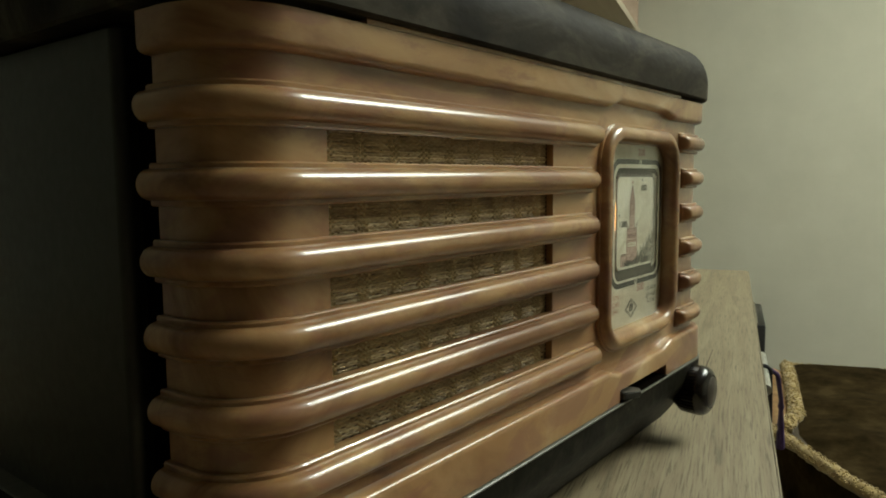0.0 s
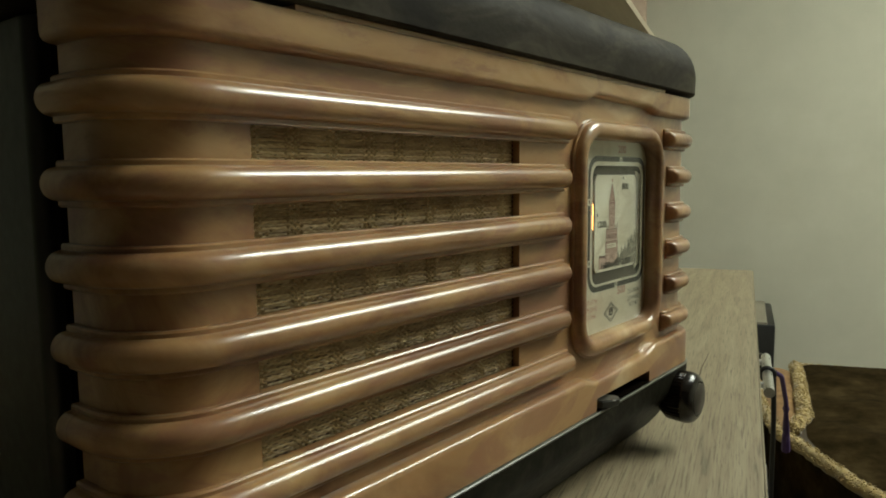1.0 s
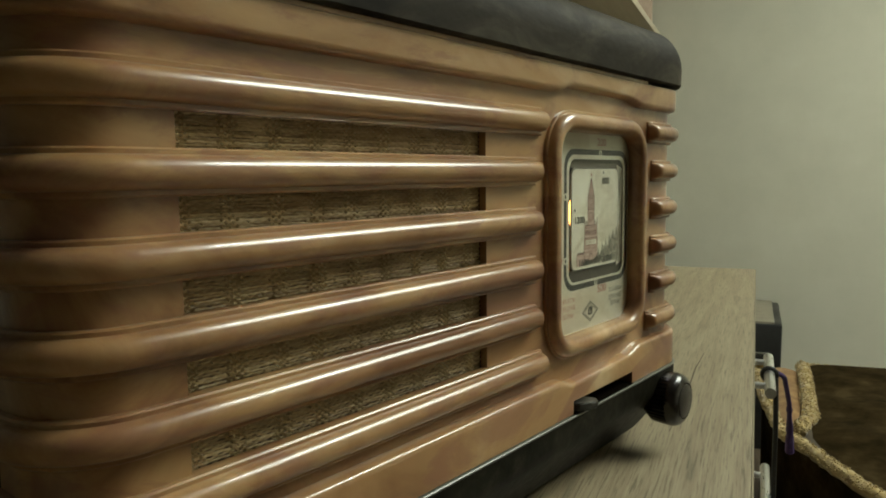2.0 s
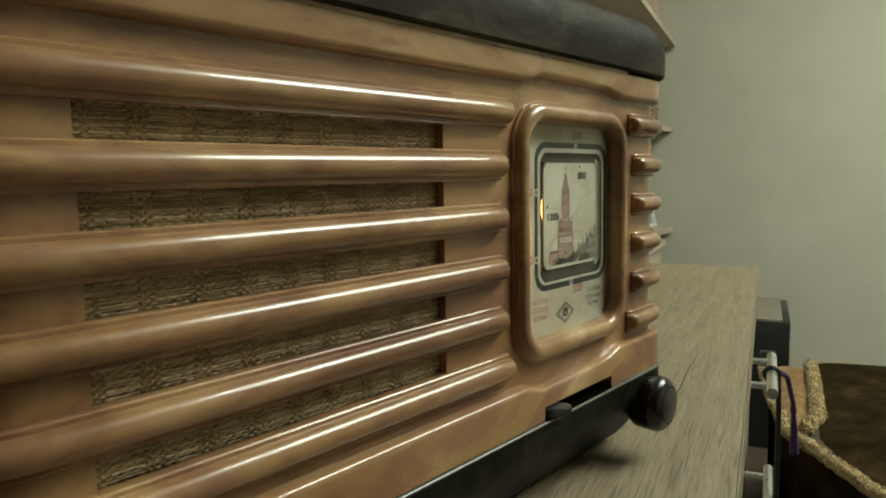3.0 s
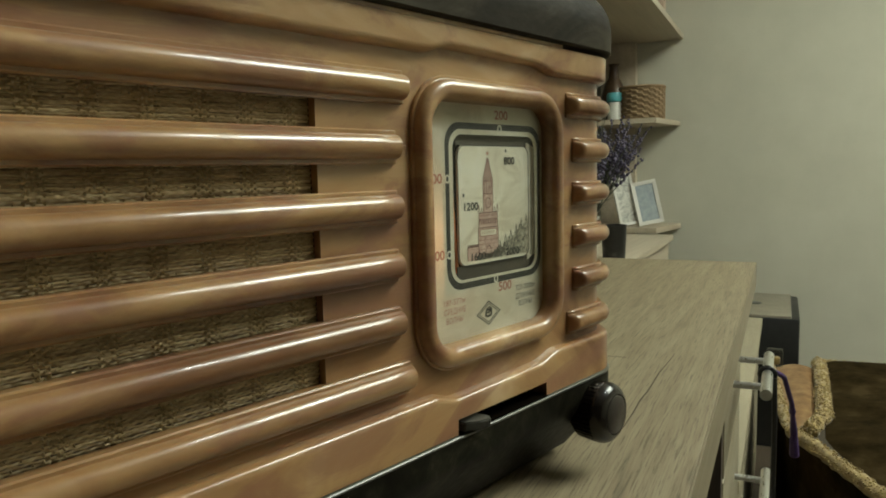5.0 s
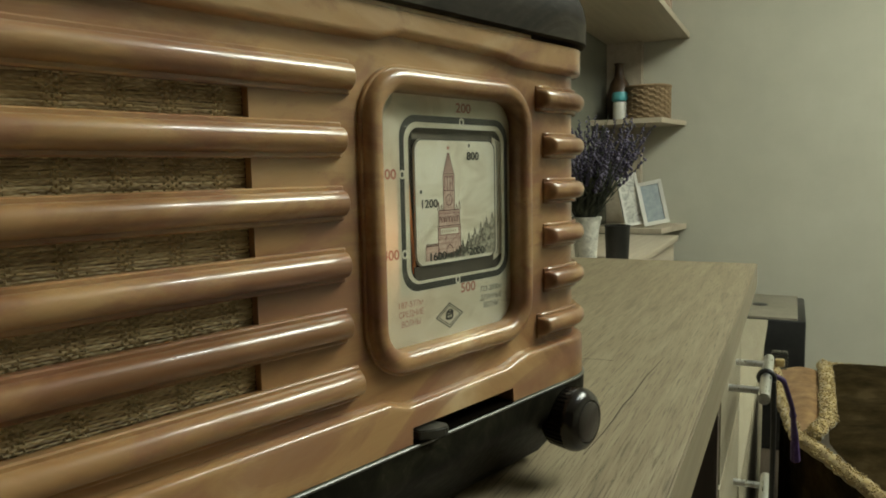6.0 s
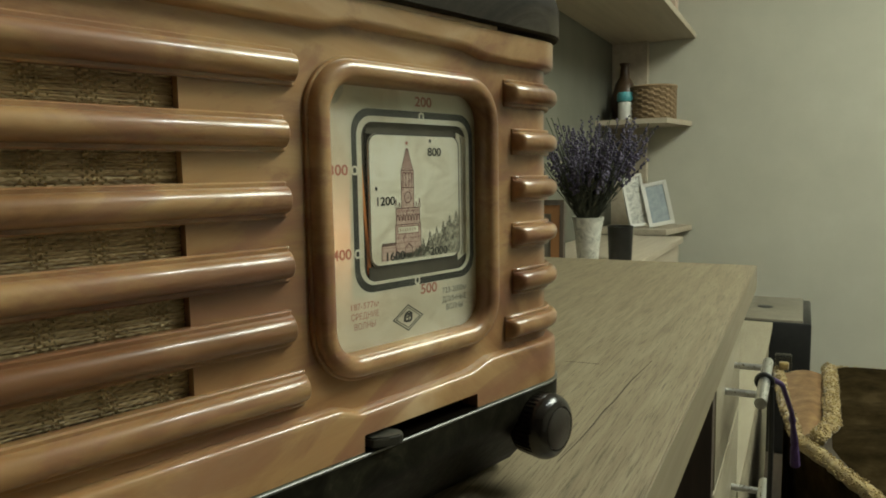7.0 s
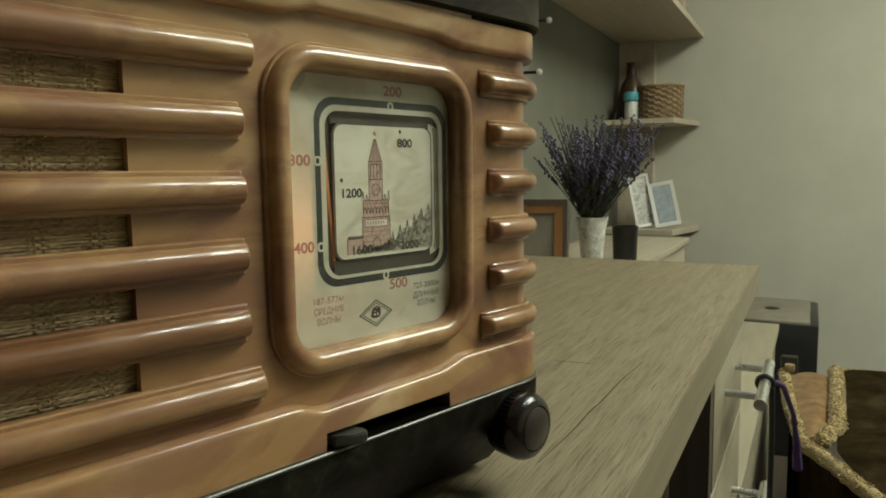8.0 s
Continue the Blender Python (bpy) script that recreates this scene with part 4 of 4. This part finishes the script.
def black_box():
    b = thing("storage_box", at(1.56, 0.05, FLOOR), "tall black plastic box with a grey brown top", "box")
    part("body", box(bmesh.new(), (-0.21, -0.135, 0), (0.21, 0.14, 0.412), 0.008), BLACK, b)
    part("top", box(bmesh.new(), (-0.205, -0.112, 0.408), (0.205, 0.135, 0.418), 0.003), GREY_TOP, b, "grey brown lid board")
    part("grip_hole", lathe(bmesh.new(), [(0.030, 0.4185), (0.026, 0.420), (0.010, 0.4202)], 24, Matrix.Diagonal((1.0, 0.8, 1, 1))), BLACK, b, "dark oval grip")
    return b


black_box()


def low_bench():
    s = thing("low_bench", at(0.635, 0.0, FLOOR), "low pale wooden bench chest beyond the desk", "bench")
    part("top_board", box(bmesh.new(), (-0.60, 0.016, 0.412), (0.60, 0.300, 0.432), 0.002), OAK_SIDE, s)
    part("front_board", box(bmesh.new(), (-0.595, 0.024, 0.0), (0.595, 0.042, 0.4115), 0.002), OAK_SIDE, s)
    for x in (-0.595, 0.577):
        part("side_board", box(bmesh.new(), (x, 0.0425, 0.0), (x + 0.018, 0.295, 0.4115), 0.002), OAK_SIDE, s)
    return s


low_bench()


def plastic_box():
    p = thing("plastic_box", at(0.87, -0.021, -0.366), "small clear plastic box with yellow content on the blanket", "box")
    shell = part("shell", box(bmesh.new(), (-0.016, -0.018, 0.004), (0.016, 0.018, 0.044), 0.003, 2), PANE, p, "clear plastic shell")
    shell.visible_shadow = False
    part("content", box(bmesh.new(), (-0.010, -0.012, 0.008), (0.010, 0.010, 0.026), 0.004, 2), WOOL, p, "yellow content")
    return p


plastic_box()


def cord(name, points, r, label, material=PURPLE):
    m = ROOM
    ob = part(name, tube(bmesh.new(), edge_curve(points, 24), r, 8), material, None)
    ob.matrix_world = m
    return tagged(ob, label, "cord")


cord("purple_cord", [(-0.145, -0.0265, -0.106), (-0.125, -0.036, -0.116), (-0.05, -0.046, -0.170), (0.0, -0.050, -0.220), (0.02, -0.052, -0.262)], [0.0030] * 14 + [0.0044, 0.0030] + [0.0032 + 0.0004 * k for k in range(9)], "purple cord tied to the drawer handle")
cord("hanging_string", [(-0.150, -0.0260, -0.112), (-0.152, -0.0275, -0.16), (-0.150, -0.0275, -0.30), (-0.146, -0.026, -0.52)], 0.003, "black string hanging from the drawer handle", BLACK)
loop = part("cord_loop", loft(bmesh.new(), [[(-0.147 + 0.0028 * math.sin(radians(b)), -0.019 + (0.0078 + 0.0028 * math.cos(radians(b))) * math.cos(radians(a)), -0.109 + (0.0078 + 0.0028 * math.cos(radians(b))) * math.sin(radians(a))) for b in range(0, 360, 45)] for a in range(0, 360, 20)], around=True), BLACK)
loop.matrix_world = ROOM
tagged(loop, "black cord loop round the steel handle", "cord")


# ---- shelves and things along the wall ----
def wall_shelf(name, points, z0, z1, label):
    ob = part(name, loft(bmesh.new(), [[(u, v, z) for u, v in points] for z in (z0, z1)]), SHELF, None, smooth=0)
    ob.matrix_world = ROOM
    (ua, va), (ub, vb) = points[1], points[2]
    part("edge_band", loft(bmesh.new(), [[(ua, va - 0.0012, z), (ub, vb - 0.0012, z), (ub, vb - 0.0002, z), (ua, va - 0.0002, z)] for z in (z0 - 0.0002, z1 + 0.0002)]), SHELF, ob, smooth=0)
    return tagged(ob, label, "shelf")


wall_shelf("wall_shelf", [(0.85, 0.659), (0.85, 0.344), (1.999, 0.344), (1.999, 0.659)], 0.630, 0.650, "pale wooden upper wall shelf")
wall_shelf("corner_shelf", [(1.70, 0.659), (1.70, 0.398), (1.999, 0.352), (1.999, 0.659)], 0.292, 0.310, "small pale corner shelf with a basket")
wall_shelf("corner_shelf", [(1.72, 0.659), (1.72, 0.398), (1.999, 0.345), (1.999, 0.659)], -0.118, -0.098, "small pale corner shelf with framed cards")
ob = part("shelf_upright", box(bmesh.new(), (1.955, 0.519, FLOOR), (1.998, 0.658, 0.6295)), SHELF, None, smooth=0)
ob.matrix_world = ROOM
tagged(ob, "pale wooden upright board of the corner shelves", "shelf", kind="structure")


def sideboard():
    s = thing("sideboard", at(0.9, 0.49, FLOOR), "low pale sideboard along the wall", "sideboard")
    part("top", box(bmesh.new(), (-0.75, -0.165, 0.615), (0.75, 0.165, 0.635), 0.002), SHELF, s)
    part("body", box(bmesh.new(), (-0.74, -0.150, 0.0), (0.74, 0.160, 0.6145)), SHELF, s)


sideboard()
SB = FLOOR + 0.635

CERAMIC = mottled("white_ceramic", [(0.35, (0.30, 0.30, 0.27)), (0.5, (0.52, 0.51, 0.45)), (0.65, (0.66, 0.65, 0.58))], 0.35, scale=34, distortion=1.5)
LEAF = mottled("grey_green_stem", [(0.3, (0.045, 0.050, 0.034)), (0.7, (0.085, 0.092, 0.064))], 0.85, scale=60)
LAVENDER = mottled("lavender_bloom", [(0.3, (0.080, 0.070, 0.105)), (0.7, (0.150, 0.132, 0.185))], 0.9, scale=80, Specular_IOR_Level=0.1)
WICKER = mottled("wicker", [(0.3, (0.17, 0.110, 0.055)), (0.7, (0.32, 0.22, 0.12))], 0.8, scale=40, stretch=(1, 1, 3), bump=0.5)
TEAL = plain("teal_plastic", (0.10, 0.38, 0.42), 0.4)
WHITE = plain("white_plastic", (0.62, 0.60, 0.54), 0.4)
CHEST = mottled("orange_wood", [(0.3, (0.26, 0.115, 0.040)), (0.7, (0.38, 0.185, 0.070))], 0.45, scale=20, stretch=(1, 1, 0.2))
BROWN = mottled("brown_glaze", [(0.3, (0.045, 0.024, 0.012)), (0.7, (0.10, 0.055, 0.028))], 0.35, scale=30)
BLUE_GREY = mottled("blue_grey_print", [(0.3, (0.22, 0.26, 0.28)), (0.7, (0.36, 0.40, 0.41))], 0.5, scale=40)


def lavender():
    p = thing("lavender_plant", at(0.70, 0.410, SB), "purple lavender in a tapered white ceramic pot", "plant")
    part("pot", lathe(bmesh.new(), [(0.022, 0.0), (0.024, 0.004), (0.031, 0.090), (0.036, 0.118), (0.038, 0.122), (0.038, 0.127), (0.034, 0.127), (0.030, 0.110)], 32), CERAMIC, p, "white ceramic pot")
    stems, blooms, rng = bmesh.new(), bmesh.new(), random.Random(11)
    for k in range(150):
        a, lean, h = rng.uniform(0, 2 * math.pi), rng.uniform(0.02, 0.68), rng.uniform(0.12, 0.275)
        d = Vector((math.cos(a) * lean, math.sin(a) * lean, 1)).normalized()
        p0 = Vector((math.cos(a) * 0.014, math.sin(a) * 0.014, 0.112))
        bend = Vector((math.cos(a), math.sin(a), 0)) * rng.uniform(0, 0.035)
        pts = [p0 + d * h * s + bend * s * s for s in (0, 0.35, 0.7, 1.0)]
        tube(stems, pts, [0.0013, 0.0012, 0.001, 0.0008], 5)
        for j in range(8):                       # narrow leaves low on the stem
            s = rng.uniform(0.05, 0.55)
            q = p0 + d * h * s + bend * s * s
            e = q + Vector((rng.gauss(0, 1), rng.gauss(0, 1), rng.uniform(0.5, 2))).normalized() * rng.uniform(0.02, 0.055)
            side = (e - q).cross(Vector((0, 0, 1))).normalized() * 0.0030
            mid = q.lerp(e, 0.5)
            stems.faces.new([stems.verts.new(v) for v in (q, mid + side, e, mid - side)])
        if rng.random() < 0.75:
            for j in range(18):
                s = 0.60 + 0.42 * j / 18
                q = p0 + d * h * s + bend * s * s + Vector((rng.gauss(0, 0.003), rng.gauss(0, 0.003), 0))
                dab(blooms, q, rng.uniform(0.0026, 0.0050) * (1.2 - 0.5 * j / 18))
    tagged(part("foliage", stems, LEAF, p, "grey green stems and leaves", smooth=0), kind="stuff")
    tagged(part("bloom", blooms, LAVENDER, p, "dull purple flower spikes", smooth=80), kind="stuff")


lavender()


def picture_frame(name, u, v, z, w, h, turn, tilt, bar, frame_mat, inner_mat, label, roll=0):
    f = thing(name, at(u, v, z, turn) @ pose(0, 0, 0.5 * w * abs(math.sin(radians(roll))), tilt, roll, 0), label, "picture frame")
    pts = [(w / 2, 0), (w / 2, h), (-w / 2, h), (-w / 2, 0)]
    inn = [(w / 2 - bar, bar), (w / 2 - bar, h - bar), (-w / 2 + bar, h - bar), (-w / 2 + bar, bar)]
    rings = [[(x, -0.008, zz), (ix, -0.006, iz), (ix, 0.006, iz), (x, 0.006, zz)] for (x, zz), (ix, iz) in zip(pts, inn)]
    part("frame", loft(bmesh.new(), rings, around=True), frame_mat, f, smooth=0)
    if frame_mat == CHEST:
        rim = [(x * 1.10, zz * 1.06) for x, zz in pts]
        part("outer_rim", loft(bmesh.new(), [[(x, -0.010, zz), (ix * 0.99, -0.010, iz * 0.99), (ix * 0.99, -0.0082, iz * 0.99), (x, -0.0082, zz)] for (x, zz), (ix, iz) in zip(rim, pts)], around=True), DARK_WOOD, f, "dark outer moulding", smooth=0)
        part("case", loft(bmesh.new(), [[(x + (0.006 if x > 0 else -0.006), y, zz + (0.006 if zz > 0 else 0)) for x, zz in pts] for y in (0.0065, 0.040)]), DARK_WOOD, f, "dark wooden back of the frame", smooth=0)
    part("picture", box(bmesh.new(), (-w / 2 + bar * 0.9, -0.002, bar * 0.9), (w / 2 - bar * 0.9, 0.004, h - bar * 0.9)), inner_mat, f, smooth=0)


picture_frame("picture_frame", 0.50, 0.495, SB + 0.001, 0.150, 0.165, -80, -6, 0.020, CHEST, GREY_TOP, "orange wooden frame leaning on the sideboard")
picture_frame("picture_frame", 1.80, 0.425, -0.097, 0.095, 0.170, -72, -12, 0.014, WHITE, BLUE_GREY, "white framed card with a blue grey print", -11)
picture_frame("picture_frame", 1.79, 0.505, -0.097, 0.080, 0.200, -60, -10, 0.010, WHITE, CERAMIC, "pale framed card leaning on the shelf", -9)


def dark_pot():
    p = thing("dark_pot", at(0.90, 0.378, SB), "dark blue black pot on the sideboard", "pot")
    part("body", lathe(bmesh.new(), [(0.028, 0.0), (0.030, 0.003), (0.033, 0.085), (0.034, 0.092), (0.031, 0.092), (0.029, 0.03)], 28), BLACK, p)


dark_pot()


def basket():
    b = thing("basket", at(1.80, 0.465, 0.310), "small round brown wicker basket", "basket")
    bm = bmesh.new()
    rings = []
    for j in range(25):
        h = 0.118 * j / 24
        rings.append([((0.082 + (0.003 if (k // 3 + j // 2) % 2 else -0.002)) * math.cos(2 * math.pi * k / 72), (0.082 + (0.003 if (k // 3 + j // 2) % 2 else -0.002)) * math.sin(2 * math.pi * k / 72), h) for k in range(72)])
    loft(bm, rings)
    part("weave", bm, WICKER, b, smooth=0)
    rim = [[((0.082 + 0.006 * math.cos(radians(q))) * math.cos(radians(a)), (0.082 + 0.006 * math.cos(radians(q))) * math.sin(radians(a)), 0.119 + 0.006 * math.sin(radians(q))) for q in range(0, 360, 60)] for a in range(0, 360, 10)]
    part("rim", loft(bmesh.new(), rim, around=True), WICKER, b)


basket()


def bottle():
    b = thing("bottle", at(1.76, 0.560, 0.310), "small white bottle with a teal cap", "bottle")
    part("body", lathe(bmesh.new(), [(0.024, 0.0), (0.027, 0.003), (0.027, 0.062), (0.024, 0.068), (0.020, 0.070)], 28), WHITE, b)
    part("cap", lathe(bmesh.new(), [(0.028, 0.0702), (0.031, 0.074), (0.031, 0.096), (0.026, 0.104), (0.0, 0.106)], 28), TEAL, b, "teal round cap")


bottle()


def jug():
    b = thing("brown_jug", at(1.88, 0.590, 0.310), "dark brown glazed jug on the corner shelf", "jug")
    part("body", lathe(bmesh.new(), [(0.035, 0.0), (0.048, 0.03), (0.050, 0.10), (0.036, 0.150), (0.020, 0.175), (0.016, 0.215), (0.022, 0.228), (0.018, 0.228), (0.012, 0.21)], 28), BROWN, b)


jug()


def peg(u, z):
    p = thing("wall_peg", at(u, 0.659, z), "dark wall peg with a white ball end", "hook", "pegs on the wall")
    part("pin", tube(bmesh.new(), [(0, 0, 0), (0, -0.060, -0.002)], 0.004, 10), BLACK, p)
    bm = bmesh.new()
    bmesh.ops.create_icosphere(bm, subdivisions=2, radius=0.0085, matrix=Matrix.Translation((0, -0.066, -0.002)))
    part("ball", bm, WHITE, p, "white ball")


peg(0.915, 0.530)
peg(0.838, 0.384)

# printed cracks in the desk's grain
for pts in ([(0.4440, 0.0450), (0.4150, 0.0385), (0.3944, 0.0340), (0.3568, 0.0235), (0.3400, 0.0200), (0.3180, 0.0135), (0.2990, 0.0085), (0.2700, 0.0020)], [(0.4084, 0.0877), (0.4130, 0.0780), (0.4165, 0.0673)]):
    bm = bmesh.new()
    n = len(pts)
    rings = []
    for i, (x, y) in enumerate(pts):
        w = 0.00035 * math.sin(math.pi * (i + 0.4) / n) + 0.00008
        rings.append([(x, y - w, 0.00012), (x, y + w, 0.00012), (x, y + w, 0.00002), (x, y - w, 0.00002)])
    loft(bm, rings)
    ob = part("grain_crack", bm, plain("grain_line", (0.06, 0.042, 0.025), 0.7), None, smooth=0)
    tagged(ob, "dark printed crack in the oak grain", "trim", kind="structure")


def carton(u, v, z, size, turn, label):
    b = thing("carton", at(u, v, z, turn), label, "box")
    w, d, h = size
    part("body", box(bmesh.new(), (-w / 2, -d / 2, 0), (w / 2, d / 2, h), 0.003), CARTON, b)
    part("lid", box(bmesh.new(), (-w / 2 - 0.003, -d / 2 - 0.003, h + 0.0005), (w / 2 + 0.003, d / 2 + 0.003, h + 0.028), 0.003), CARTON, b)


CARTON = mottled("pinkish_card", [(0.3, (0.40, 0.29, 0.21)), (0.7, (0.50, 0.38, 0.29))], 0.8, scale=20, bump=0.1)
carton(1.86, 0.475, 0.650, (0.18, 0.16, 0.20), 6, "pinkish beige box on the upper shelf")
